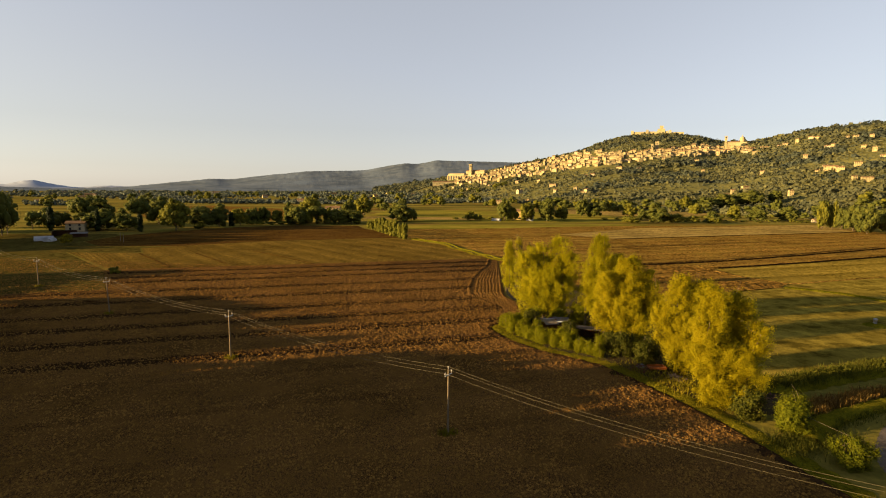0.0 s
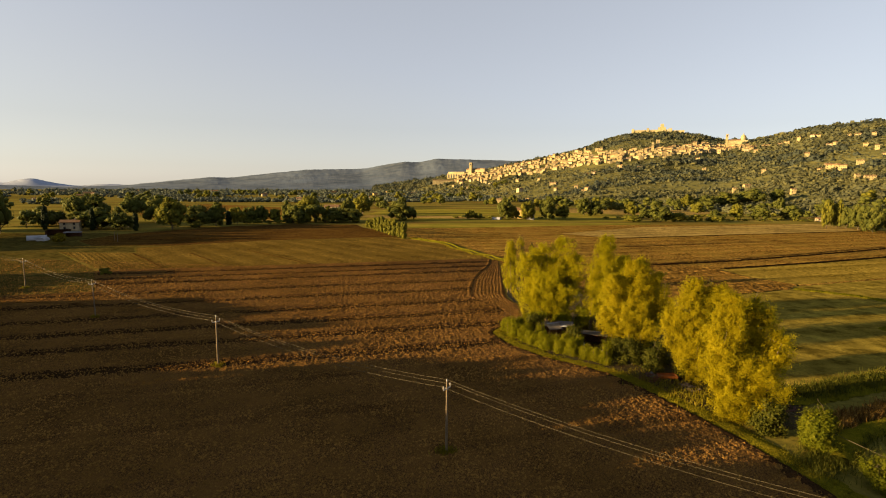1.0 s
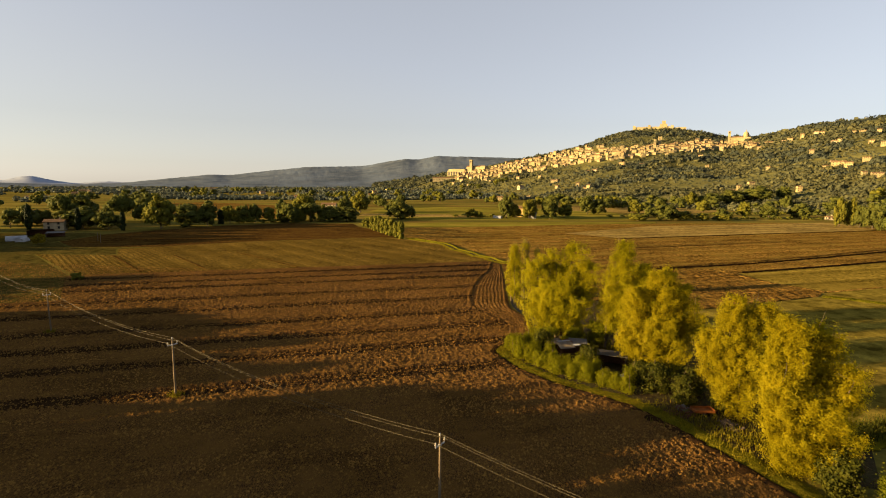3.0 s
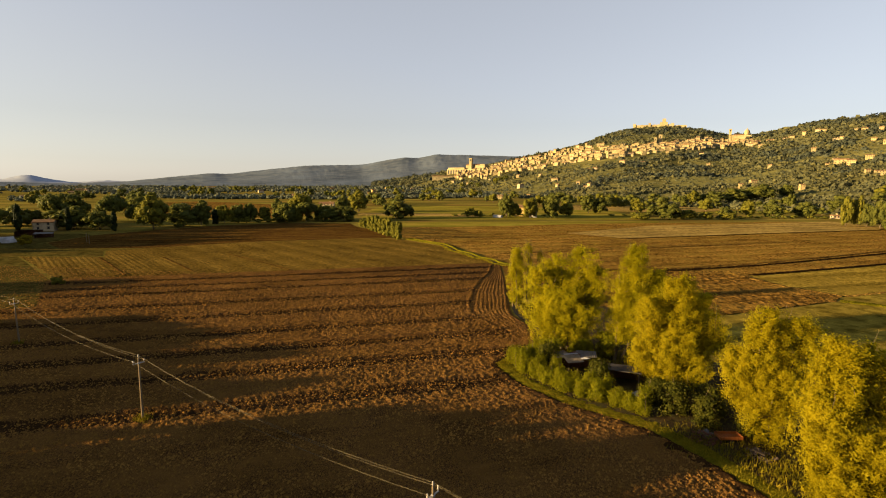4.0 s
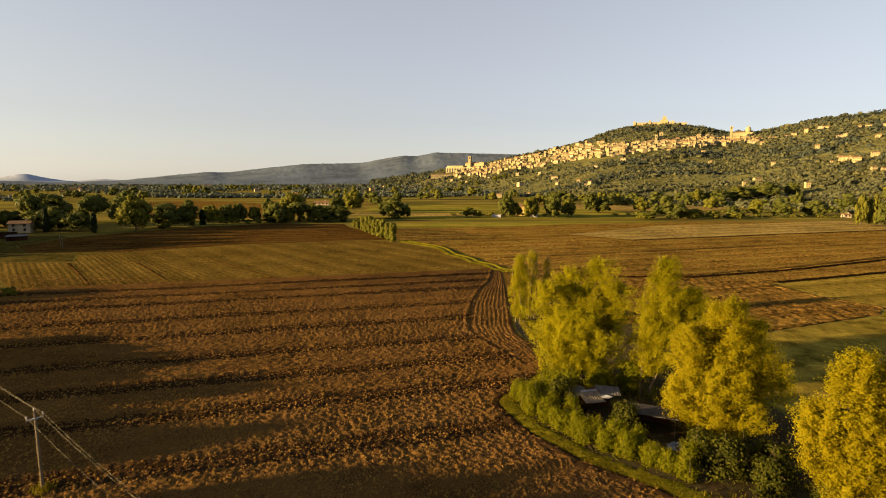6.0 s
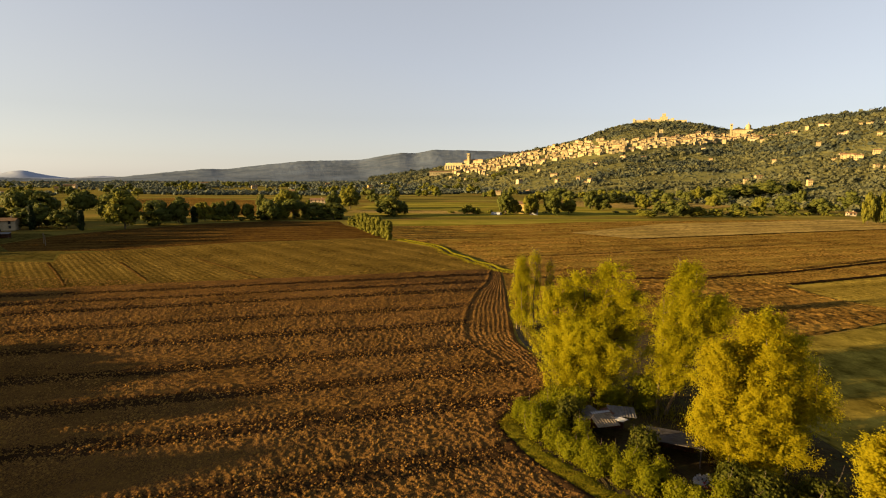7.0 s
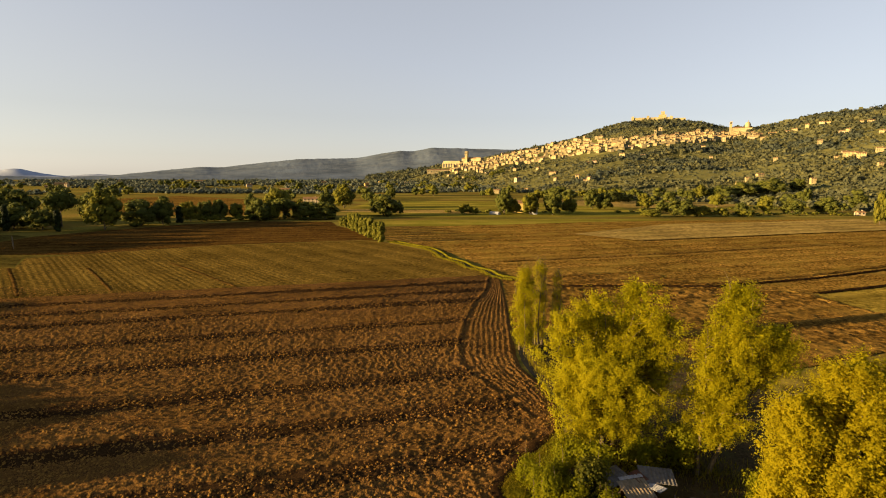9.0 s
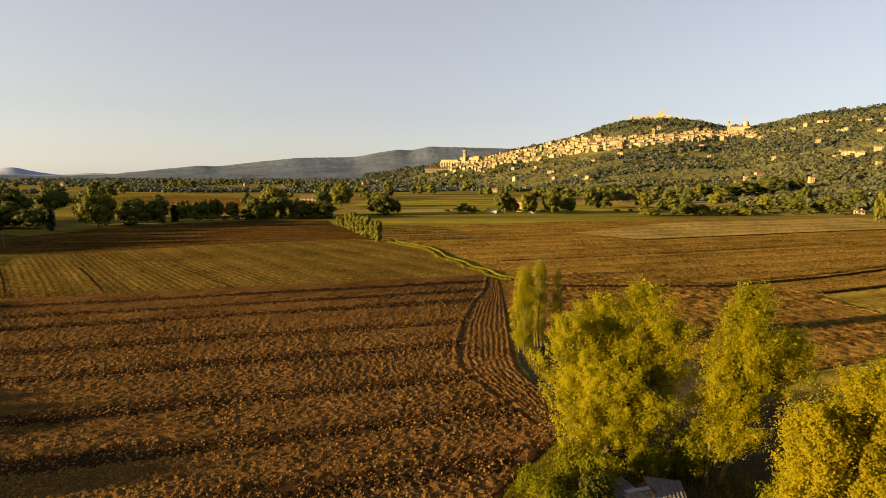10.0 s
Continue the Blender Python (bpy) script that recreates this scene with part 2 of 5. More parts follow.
    "sheet": surface("fibre_cement", (0.07, 0.064, 0.058), (0.13, 0.117, 0.1), 3.0, 0.9),
    "rust": surface("rusty_sheet", (0.05, 0.021, 0.012), (0.1, 0.042, 0.02), 3.0, 0.85),
    "ribbed": surface("tan_sheet", (0.13, 0.1, 0.06), (0.2, 0.155, 0.1), 3.0, 0.85),
    "tar": surface("tar_felt", (0.035, 0.03, 0.028), (0.075, 0.065, 0.055), 2.0, 0.9),
    "wood": surface("old_wood", (0.055, 0.0385, 0.0248), (0.11, 0.0825, 0.055), 5.0, 0.9),
    "orange": surface("orange_paint", (0.15, 0.045, 0.009), (0.21, 0.066, 0.012), 4.0, 0.6),
    "blue": surface("blue_plastic", (0.022, 0.055, 0.165), (0.033, 0.077, 0.209), 3.0, 0.5),
    "red": surface("red_paint", (0.165, 0.0165, 0.011), (0.231, 0.033, 0.0165), 3.0, 0.5),
    "water": surface("ditch_water", (0.004, 0.005, 0.004), (0.009, 0.009, 0.007), 1.0, 0.9, bump=0.02),
    "tyre": surface("rubber", (0.015, 0.015, 0.015), (0.03, 0.03, 0.03), 6.0, 0.9),
}


# ---- building helpers ----
def mesh_np(name, verts, faces, mat, smooth=False):
    """A mesh from arrays of corners and of triangles or quads."""
    me = bpy.data.meshes.new(name)
    verts, faces = np.asarray(verts, np.float32), np.asarray(faces, np.int32)
    n, k = faces.shape
    me.vertices.add(len(verts))
    me.vertices.foreach_set("co", verts.ravel())
    me.loops.add(n * k)
    me.loops.foreach_set("vertex_index", faces.ravel())
    me.polygons.add(n)
    me.polygons.foreach_set("loop_start", np.arange(0, n * k, k, dtype=np.int32))
    if smooth:
        me.polygons.foreach_set("use_smooth", np.ones(n, bool))
    me.update(calc_edges=True)
    me.validate()
    me.materials.append(M[mat])
    return me


def child(ob, parent, label=""):
    ob.parent = parent
    if label:
        ob["label"] = label
    return ob


def part(name, bm, mat, parent=None, label=""):
    """A bmesh as one mesh object under a thing or a part."""
    me = bpy.data.meshes.new(name)
    bm.to_mesh(me)
    bm.free()
    me.materials.append(M[mat])
    ob = new(name, me)
    if parent:
        child(ob, parent, label)
    return ob


def box(bm, x0, x1, y0, y1, z0, z1, bevel=0.0):
    r = bmesh.ops.create_cube(bm, size=1.0, matrix=Matrix.Translation(((x0 + x1) / 2, (y0 + y1) / 2, (z0 + z1) / 2)) @ Matrix.Diagonal((x1 - x0, y1 - y0, z1 - z0, 1)))
    if bevel:
        ed = {e for v in r["verts"] for e in v.link_edges}
        bmesh.ops.bevel(bm, geom=list(ed), offset=bevel, segments=1, affect='EDGES')


def boxes(*spans, bevel=0.0):
    bm = bmesh.new()
    for s in spans:
        box(bm, *s, bevel=bevel)
    return bm


def empty(name, x, y, z=0.0, turn=0.0):
    ob = new(name)
    ob.matrix_world = pose(x, y, z, 0, 0, turn)
    return ob


def tubes(paths, sides=6):
    """Tapered tubes: each path is a list of (x, y, z, radius)."""
    vs, fs = [], []
    for path in paths:
        p = np.array(path, float)
        base = sum(len(v) for v in vs)
        d = np.gradient(p[:, :3], axis=0)
        d /= np.linalg.norm(d, axis=1)[:, None] + 1e-9
        ref = np.where(np.abs(d[:, 2:3]) > 0.9, np.array([[1.0, 0, 0]]), np.array([[0, 0, 1.0]]))
        a = np.cross(d, ref)
        a /= np.linalg.norm(a, axis=1)[:, None] + 1e-9
        b = np.cross(d, a)
        an = np.arange(sides) / sides * 2 * math.pi
        ring = p[:, None, :3] + p[:, None, 3:4] * (a[:, None] * np.cos(an)[None, :, None] + b[:, None] * np.sin(an)[None, :, None])
        vs.append(ring.reshape(-1, 3))
        for i in range(len(p) - 1):
            for j in range(sides):
                k = (j + 1) % sides
                fs.append((base + i * sides + j, base + i * sides + k, base + (i + 1) * sides + k, base + (i + 1) * sides + j))
    return np.concatenate(vs), np.array(fs)


def leaf_quads(c, size, rng, up=0.35, long=1.5, out=None):
    """A bent-free blade at every centre: a long diamond, turned at random."""
    n = len(c)
    nor = rng.normal(size=(n, 3))
    nor[:, 2] += up
    if out is not None:
        nor = nor * 0.38 + out
    nor /= np.linalg.norm(nor, axis=1)[:, None]
    a = np.cross(nor, rng.normal(size=(n, 3)))
    a /= np.linalg.norm(a, axis=1)[:, None] + 1e-9
    b = np.cross(nor, a)
    s = size * rng.uniform(0.6, 1.3, (n, 1))
    a, b = a * s * 0.5 * long, b * s * 0.5
    v = np.stack([c - a, c - b + a * 0.1, c + a, c + b + a * 0.1], 1).reshape(-1, 3)
    return v, np.arange(4 * n).reshape(n, 4)


def grown(name, label, category, x, y, h, w, seed, leaves="oak", bark="bark", low=0.25, stems=1, lean=(0, 0), clumps=60, per=60,
          leaf=0.6, spread=0.9, top=0.7, twigs=0, group="", column=0.0, hollow=0.5, z=0.0, flame=1.0, lobes=None, bare=0, boughs=46, plume=0.0):
    """A tree or bush: tapered stems and limbs, and a crown of leaf clumps with gaps and an uneven outline."""
    rng = np.random.default_rng(seed)
    root = empty(name, x, y, z)
    tagged(root, label, category, group)
    lx, ly = lean
    ph = rng.uniform(0, 6.28, 6)
    crown = lobes or [(0, 0, h, w, low)]
    share = np.array([l[3] * l[3] * l[2] for l in crown], float)
    cents, lobe = [], []
    for n, (ox, oy, lh, lw, ll) in zip(np.ceil(clumps * share / share.sum()).astype(int), crown):
        for i in range(n):
            f = rng.uniform(0, 1) ** 0.9
            an = rng.uniform(0, 2 * math.pi)
            prof = math.sin(math.pi * (0.14 + 0.80 * f ** (1 - column * 0.3))) ** top
            prof *= 1 + 0.22 * math.sin(2 * an + ph[0] + 4 * f) + 0.16 * math.sin(3 * an + ph[1] - 6 * f) + 0.1 * math.sin(5 * an + ph[2] + 9 * f)
            rr = math.sqrt(rng.uniform(hollow * hollow, 1.0)) * prof * max(0.3, lw / 2 - spread * 0.5)
            zz = lh * ll + f * (lh * (1 - ll) - spread * 0.5 * flame)
            k = min(1.0, zz / (lh * 0.7))
            lobe.append((ox, oy))
            cents.append((rr * math.cos(an) + lx * zz + ox * k, rr * math.sin(an) + ly * zz + oy * k, zz))
    cents = np.array(cents)
    # stems
    paths, ends = [], []
    for s in range(len(lobes) if lobes else stems):
        an = ph[3] + s * 2 * math.pi / stems
        off = 0 if stems == 1 else 0.35 + 0.02 * h
        out = 0 if stems == 1 else w * 0.2
        r0 = (0.014 * h + 0.04) / (1 + 0.25 * (stems - 1))
        hh = h * (0.82 if s == 0 else rng.uniform(0.6, 0.8))
        gx, gy = math.cos(an) * out, math.sin(an) * out
        if lobes:
            gx, gy, hh = lobes[s][0], lobes[s][1], lobes[s][2] * 0.85
        pts = []
        for i in range(9):
            f = i / 8
            wob = 0.02 * h * f
            pts.append((math.cos(an) * off + gx * f ** 1.2 + lx * hh * f + wob * math.sin(5 * f + ph[4] + s),
                        math.sin(an) * off + gy * f ** 1.2 + ly * hh * f + wob * math.cos(4 * f + ph[5] + s),
                        hh * f - 0.1, r0 * (1.35 if i == 0 else 1) * (1 - f * 0.85)))
        paths.append(pts)
        ends.append(pts)
    limbs = []
    reached = cents[:: max(1, len(cents) // boughs)]
    for c in reached:
        best = min(((p, math.dist(p[:3], c)) for st in ends for p in st[2:] if p[2] < c[2] - 0.15 * h * low), key=lambda q: q[1] + abs(c[2] - q[0][2]) * 0.2, default=None)
        if best is None:
            continue
        p = best[0]
        mid = ((p[0] + c[0]) / 2, (p[1] + c[1]) / 2, (p[2] * 0.62 + c[2] * 0.38))
        r = max(0.025, p[3] * 0.6)
        limbs.append([(*p[:3], r), (*mid, r * 0.65), (*c, r * 0.2)])
    for i in range(twigs):
        c = reached[rng.integers(len(reached))]
        if c[2] < h * 0.55:
            continue
        l = rng.uniform(1.5, 3.2)
        dx, dy = rng.normal(0, 0.25, 2)
        limbs.append([(*c, 0.035), (c[0] + dx * l * 0.5 + 0.12, c[1] + dy * l * 0.5, c[2] + l * 0.45, 0.022), (c[0] + dx * l, c[1] + dy * l, c[2] + l * 0.8, 0.006)])
    for i in range(bare):
        # dead pale limbs reaching out below the crown
        p = ends[i % len(ends)][2 + i % 4]
        a, l = rng.uniform(-0.5, 0.5), rng.uniform(3.0, 5.5)
        ex, ey, ez = p[0] + math.cos(a) * l, p[1] + math.sin(a) * l, p[2] + l * rng.uniform(0.1, 0.7)
        limbs.append([(*p[:3], 0.11), ((p[0] + ex) / 2, (p[1] + ey) / 2, (p[2] * 1.1 + ez * 0.9) / 2 + 0.4, 0.08), (ex, ey, ez, 0.03)])
        for j in range(3):
            f = rng.uniform(0.4, 0.9)
            bx, by, bz = p[0] + (ex - p[0]) * f, p[1] + (ey - p[1]) * f, p[2] + (ez - p[2]) * f + 0.3 * (1 - f)
            limbs.append([(bx, by, bz, 0.05), (bx + rng.uniform(0.2, 1.2), by + rng.uniform(-0.8, 0.8), bz + rng.uniform(0.4, 1.2), 0.03), (bx + rng.uniform(0.8, 2), by + rng.uniform(-1, 1), bz + rng.uniform(1, 2.2), 0.012)])
    v, f = tubes(paths, 7)
    v2, f2 = tubes(limbs, 4) if limbs else (v[:0], f[:0])
    child(new("trunk", mesh_np("trunk", np.concatenate([v, v2]), np.concatenate([f, f2 + len(v)]), bark, True)), root)
    k = rng.poisson(per, len(cents)) + 5
    cen = np.repeat(cents, k, 0)
    rad = np.repeat(rng.uniform(0.6, 1.25, len(cents)), k)[:, None]
    off = np.clip(rng.normal(size=cen.shape), -2, 2) * (0.52, 0.52, 0.42 * (1 + column) * flame) * spread * rad
    if plume:
        # shoots that sweep up and outwards, leafy all along and thinning to a tip
        ax = np.stack([cents[:, 0] - lx * cents[:, 2], cents[:, 1] - ly * cents[:, 2], np.zeros(len(cents))], -1)
        ax = ax / (np.linalg.norm(ax, axis=1)[:, None] + 1.0) * 0.75 + rng.normal(0, 0.28, cents.shape) + (0, 0, 1.0)
        ax = np.repeat(ax / np.linalg.norm(ax, axis=1)[:, None], k, 0)
        u = rng.beta(1.5, 1.7, (len(cen), 1))
        side = np.clip(rng.normal(size=cen.shape), -1.9, 1.9)
        side -= ax * (side * ax).sum(1)[:, None]
        off = ax * (u - 0.4) * plume * rad * 2.0 + side * 0.36 * spread * rad * (1.15 - u) ** 0.7
        loose = rng.random((len(cen), 1)) < 0.3
        off = np.where(loose, np.clip(rng.normal(size=cen.shape), -1.8, 1.8) * (0.55, 0.55, 0.7) * spread, off)
    cen = cen + off
    cen[:, 2] = np.maximum(cen[:, 2], 0.1)
    axis = np.stack([lx * cen[:, 2], ly * cen[:, 2], np.full(len(cen), h * 0.5)], -1)
    out = off / (np.linalg.norm(off, axis=1)[:, None] + 0.05) * 0.45 + (cen - axis) / (np.linalg.norm(cen - axis, axis=1)[:, None] + 0.5) * 0.7
    v, f = leaf_quads(cen, leaf, rng, out=out)
    if lobes:
        # broad shaded leaf sprays deep inside the crown
        lobe = np.array(lobe)
        pick = rng.integers(0, len(cents), len(cents) * 26)
        deep = cents[pick]
        mid = lobe[pick] * np.minimum(1.0, deep[:, 2:3] / (h * 0.7)) + np.array(lean) * deep[:, 2:3]
        deep = deep + rng.normal(0, 0.3, deep.shape)
        deep[:, :2] = mid + (deep[:, :2] - mid) * rng.uniform(0.15, 0.92, (len(deep), 1))
        deep[:, 2] = np.maximum(deep[:, 2], 0.5)
        v2, f2 = leaf_quads(deep, 0.27, rng)
        v, f = np.concatenate([v, v2]), np.concatenate([f, f2 + len(v)])
    child(new("crown", mesh_np("crown", v, f, leaves)), root)
    return root


def fbm(x, y, seed, octaves=3, gain=0.5):
    """Smooth value noise in 0..1 over arrays of places."""
    tab = np.random.default_rng(seed).random((256, 256))
    out, amp, tot = 0.0, 1.0, 0.0
    for o in range(octaves):
        xi, yi = np.floor(x).astype(int), np.floor(y).astype(int)
        fx, fy = x - xi, y - yi
        fx, fy = fx * fx * (3 - 2 * fx), fy * fy * (3 - 2 * fy)
        a, b = tab[xi % 256, yi % 256], tab[(xi + 1) % 256, yi % 256]
        c, d = tab[xi % 256, (yi + 1) % 256], tab[(xi + 1) % 256, (yi + 1) % 256]
        out = out + amp * ((a * (1 - fx) + b * fx) * (1 - fy) + (c * (1 - fx) + d * fx) * fy)
        tot += amp
        amp *= gain
        x, y = x * 2.03 + 17.3, y * 2.03 + 5.1
    return out / tot


def grid_faces(rows, cols):
    i = np.arange((rows - 1) * cols).reshape(rows - 1, cols)[:, :-1]
    return np.stack([i, i + 1, i + cols + 1, i + cols], -1).reshape(-1, 4)


# ---- terrain ----
CX, CY = 0.0, 40.0
BEARING = [-16, -13.3, -9.6, -7.4, -5.2, -2.7, 0.3, 3.9, 6.9, 8.6, 11.3, 15.1, 18.2, 20.2, 21.1, 23, 25.6, 27.6, 29.6, 32.1, 45, 60, 90]
SLOPE = [-.0055, .0014, .0104, .0175, .021, .030, .042, .054, .066, .078, .091, .0955, .087, .0755, .074, .0745, .082, .091, .092, .095, .10, .09, 0]
FOOT = [(-16, 2300), (-13, 2200), (-7.4, 1600), (0, 1100), (8, 850), (20, 800), (32, 700), (45, 650), (90, 900)]
CREST = [(-16, 2500), (-13, 2500), (-7, 2300), (0, 2350), (7, 2500), (15, 2750), (20, 2600), (28, 2300), (35, 2100), (50, 2000), (90, 1800)]


def height(x, y):
    """The height of the ground: a flat plain, and the hill of the town."""
    x, y = np.asarray(x, float), np.asarray(y, float) - CY
    r, p = np.hypot(x, y), np.degrees(np.arctan2(x, y))
    r0, r1 = np.interp(p, *zip(*FOOT)), np.interp(p, *zip(*CREST))
    z1 = np.maximum(33 + r1 * np.interp(p, BEARING, SLOPE), 0)
    z1 = np.where((p < -16) | (p > 90), 0, z1)
    t = np.clip((r - r0) / (r1 - r0), 0, 1)
    z = z1 * (0.55 * t + 0.45 * t * t * (3 - 2 * t))
    z = z * np.clip(1 - (r - r1) / 1500, 0, 1)
    return z + np.clip(z / 40, 0, 1) * 18 * (fbm(x / 160 + 40, y / 160 + 40, 5) - 0.5) * np.clip((r1 - r) / 500, 0, 1)


def at(bearing, r):
    a = radians(bearing)
    x, y = CX + r * math.sin(a), CY + r * math.cos(a)
    return x, y, float(height(x, y))


def ground_sheet():
    ph = np.concatenate([np.arange(-180, -60, 4.0), np.arange(-60, 62, 0.4), np.arange(62, 181, 4.0)])
    ph[-1] = 180
    rs = np.concatenate([[0.5], np.linspace(60, 600, 10), np.linspace(640, 3200, 110), np.linspace(3300, 4950, 12)])
    R, P = np.meshgrid(rs, np.radians(ph), indexing="ij")
    X, Y = CX + R * np.sin(P), CY + R * np.cos(P)
    Z = height(X, Y)
    me = mesh_np("ground", np.stack([X, Y, Z], -1).reshape(-1, 3), grid_faces(*X.shape)[:, ::-1], "plain", True)
    me.materials.append(M["hill"])
    zs = Z[:-1, :-1].ravel()
    me.polygons.foreach_set("material_index", (zs > 4).astype(np.int32))
    tagged(new("ground", me), "flat grassy plain rising to a wooded hill", "ground", kind="structure")


ground_sheet()


def far_range(name, label, pts, r0, r1, mat, seed, rough):
    """A distant range of hills: its crest line by bearing and rise, with spurs running down to the plain."""
    ph = np.arange(pts[0][0], pts[-1][0], 0.12)
    crest = 33 + r1 * np.interp(ph, *zip(*pts))
    k = np.hanning(17)
    crest[8:-8] = np.convolve(crest, k / k.sum(), "valid")
    t = np.linspace(0, 1, 26)
    T, P = np.meshgrid(t, np.radians(ph), indexing="ij")
    spur = fbm(np.degrees(P) * 0.35, T * 1.5, seed + 1, 3)
    Z = np.maximum(crest, 0)[None] * np.clip(T * (0.85 + 0.12 * spur * (1 - T) + 0.15 * T), 0, 1)
    Z = Z + (fbm(np.degrees(P) * 2.5, T * 14, seed, 4) - 0.5) * rough * 2.2 * T
    R = r0 + (r1 - r0) * T
    v = np.stack([CX + R * np.sin(P), CY + R * np.cos(P), Z - 1], -1).reshape(-1, 3)
    tagged(new(name, mesh_np(name, v, grid_faces(*T.shape)[:, ::-1], mat, True)), label, "hills", kind="structure")


far_range("backdrop_ridge", "long wooded ridge, distance haze in its blue colour",
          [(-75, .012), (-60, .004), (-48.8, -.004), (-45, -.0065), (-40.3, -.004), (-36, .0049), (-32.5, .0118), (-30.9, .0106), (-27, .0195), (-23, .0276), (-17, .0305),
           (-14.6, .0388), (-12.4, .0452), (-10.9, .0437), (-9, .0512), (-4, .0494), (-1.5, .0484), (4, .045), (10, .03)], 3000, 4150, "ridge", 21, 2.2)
far_range("backdrop_mountain", "distant mountain with haze in its pale blue colour", [(-75, .004), (-60, -.003), (-52, -.004), (-48.8, -.0004), (-47.1, .0073), (-45.4, -.0009), (-43.7, -.005), (-41.6, -.0014), (-39, -.004), (-34, -.006)],
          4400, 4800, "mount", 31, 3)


# ---- fields ----
EDGE_Y = [30, 40, 52, 61, 64.5, 70.7, 76.6, 83.7, 91.2, 98, 100.5, 104.7, 111, 119.5, 123, 128, 134, 140, 146, 150, 154.7, 160, 170, 183, 207, 240, 260]
EDGE_X = [52, 48, 43, 39.6, 37.6, 35.5, 33, 29.1, 24.9, 20.3, 16.7, 9.6, 3.3, -1.5, 0.3, 3.2, 6.5, 6.6, 5.5, 3.6, 1.5, 0.7, 0.1, -0.5, -2.1, -4.6, -12]


def edge_x(y):
    return np.interp(y, EDGE_Y, EDGE_X)


FURROWS = np.array([50, 64, 78, 92, 105, 119, 131, 143.5, 159, 173.5, 190.5, 201, 212])


def furrow_gap(X, Y):
    """The way, square to the passes, from the nearest dead furrow."""
    s = -0.383 * X + 0.924 * Y
    along = 0.924 * X + 0.383 * Y
    s = s + 2.2 * (fbm(along / 55, s / 40, 3) - 0.5)
    i = np.clip(np.searchsorted(FURROWS, s), 1, len(FURROWS) - 1)
    a, b = s - FURROWS[i - 1], s - FURROWS[i]
    return np.where(np.abs(a) < np.abs(b), a, b), s, along


def headland(Y):
    """The width of the strip ploughed round the curved margin."""
    return np.interp(Y, [100, 118, 128, 136.4, 140.6, 144.8, 149.3, 158.6, 169, 181.5, 197, 206, 216, 240], [1.2, 1.6, 2.2, 3.4, 6.0, 8.0, 9.5, 9.9, 10.0, 9.7, 7.9, 5.7, 3.9, 2.4])


def furrow_relief(X, Y):
    """Heavy clods, plough passes with dead furrows between them, and rows that follow the curved headland."""
    away = edge_x(Y) - X
    d, s, along = furrow_gap(X, Y)
    amp = 0.55 + 0.9 * fbm(s / 9, along / 40, 8, 2)
    dead = -0.5 * np.exp(-(d / 0.7) ** 2) + 0.32 * np.exp(-((d - 1.25) / 0.6) ** 2) + 0.14 * np.exp(-((d + 1.3) / 0.7) ** 2)
    ridges = 0.06 * np.sin(2 * math.pi * s / 1.15 + 3 * fbm(X / 5, Y / 5, 4)) * fbm(X / 9, Y / 9, 14, 2)
    inner = dead * amp + ridges
    wide = headland(Y)
    head = 0.058 * np.sin(2 * math.pi * (9.0 * away / wide + 0.7 * fbm(X / 5, Y / 9, 9))) * np.clip(wide / 6, 0.4, 1) * (0.5 + fbm(X / 3, Y / 3, 15, 2))
    k = np.clip((wide - away) / 1.0 + 0.5, 0, 1)
    base = inner * (1 - k) + head * k - 0.2 * np.exp(-((away - wide) / 0.5) ** 2) * (Y > 136) + 0.16 * np.exp(-((away - wide - 1.0) / 0.5) ** 2) * (Y > 136)
    clod = fbm(X / 0.4, Y / 0.4, 11, 2, 0.6)
    rough = (0.6 + 0.8 * fbm(X / 11, Y / 11, 13, 2)) * (1 - 0.15 * k)
    z = 0.2 + base + 0.46 * (clod - 0.5) * rough + 0.12 * (fbm(X / 2.2, Y / 2.2, 16, 2) - 0.5)
    return np.maximum(z * np.clip(away / 0.7, 0.15, 1), 0.03)


def ploughed_field():
    ys = np.concatenate([np.arange(-40, 44, 2.0), np.arange(44, 84, 0.3), np.arange(84, 150, 0.21), np.arange(150, 185, 0.32), np.arange(185, 240, 0.6)])
    cols = 560
    u = 1 - np.linspace(1, 0, cols) ** 1.2
    xs = []
    for y in ys:
        left = max(-1.2 * max(y, 30) - 14, (y - 238.8) / 0.422, np.interp(y, [100, 128, 136, 143, 172, 180], [-400, -152, -130, -121, -148, -152]))
        xs.append(left + (edge_x(y) - left) * u)
    X = np.array(xs)
    keep = X[:, -1] - X[:, 0] > 3
    X, Y = X[keep], np.repeat(ys[keep][:, None], cols, 1)
    Y = Y + 0.05 * np.sin(X * 9.1)
    Z = furrow_relief(X, Y)
    me = mesh_np("ploughed_field", np.stack([X, Y, Z], -1).reshape(-1, 3), grid_faces(*X.shape), "soil")
    me.materials.append(M["dark_furrow"])
    # faces in and beside the dead furrows darkened as furrow shade, broken up by clods
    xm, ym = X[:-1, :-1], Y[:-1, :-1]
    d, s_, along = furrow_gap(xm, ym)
    shade_odds = 1.5 * np.exp(-((d + 0.1) / 0.62) ** 2) + 0.8 * np.exp(-((d + 1.9) / 1.7) ** 2)
    shade_odds = shade_odds * (0.6 + fbm(along / 16, s_ / 4, 18, 2)) * (s_ > 99) * (edge_x(ym) - xm > headland(ym) + 0.5)
    dark_furrow = fbm(xm / 0.5, ym / 0.35, 17, 2) * 0.6 + 0.4 * np.random.default_rng(19).random(xm.shape) < shade_odds * 0.95
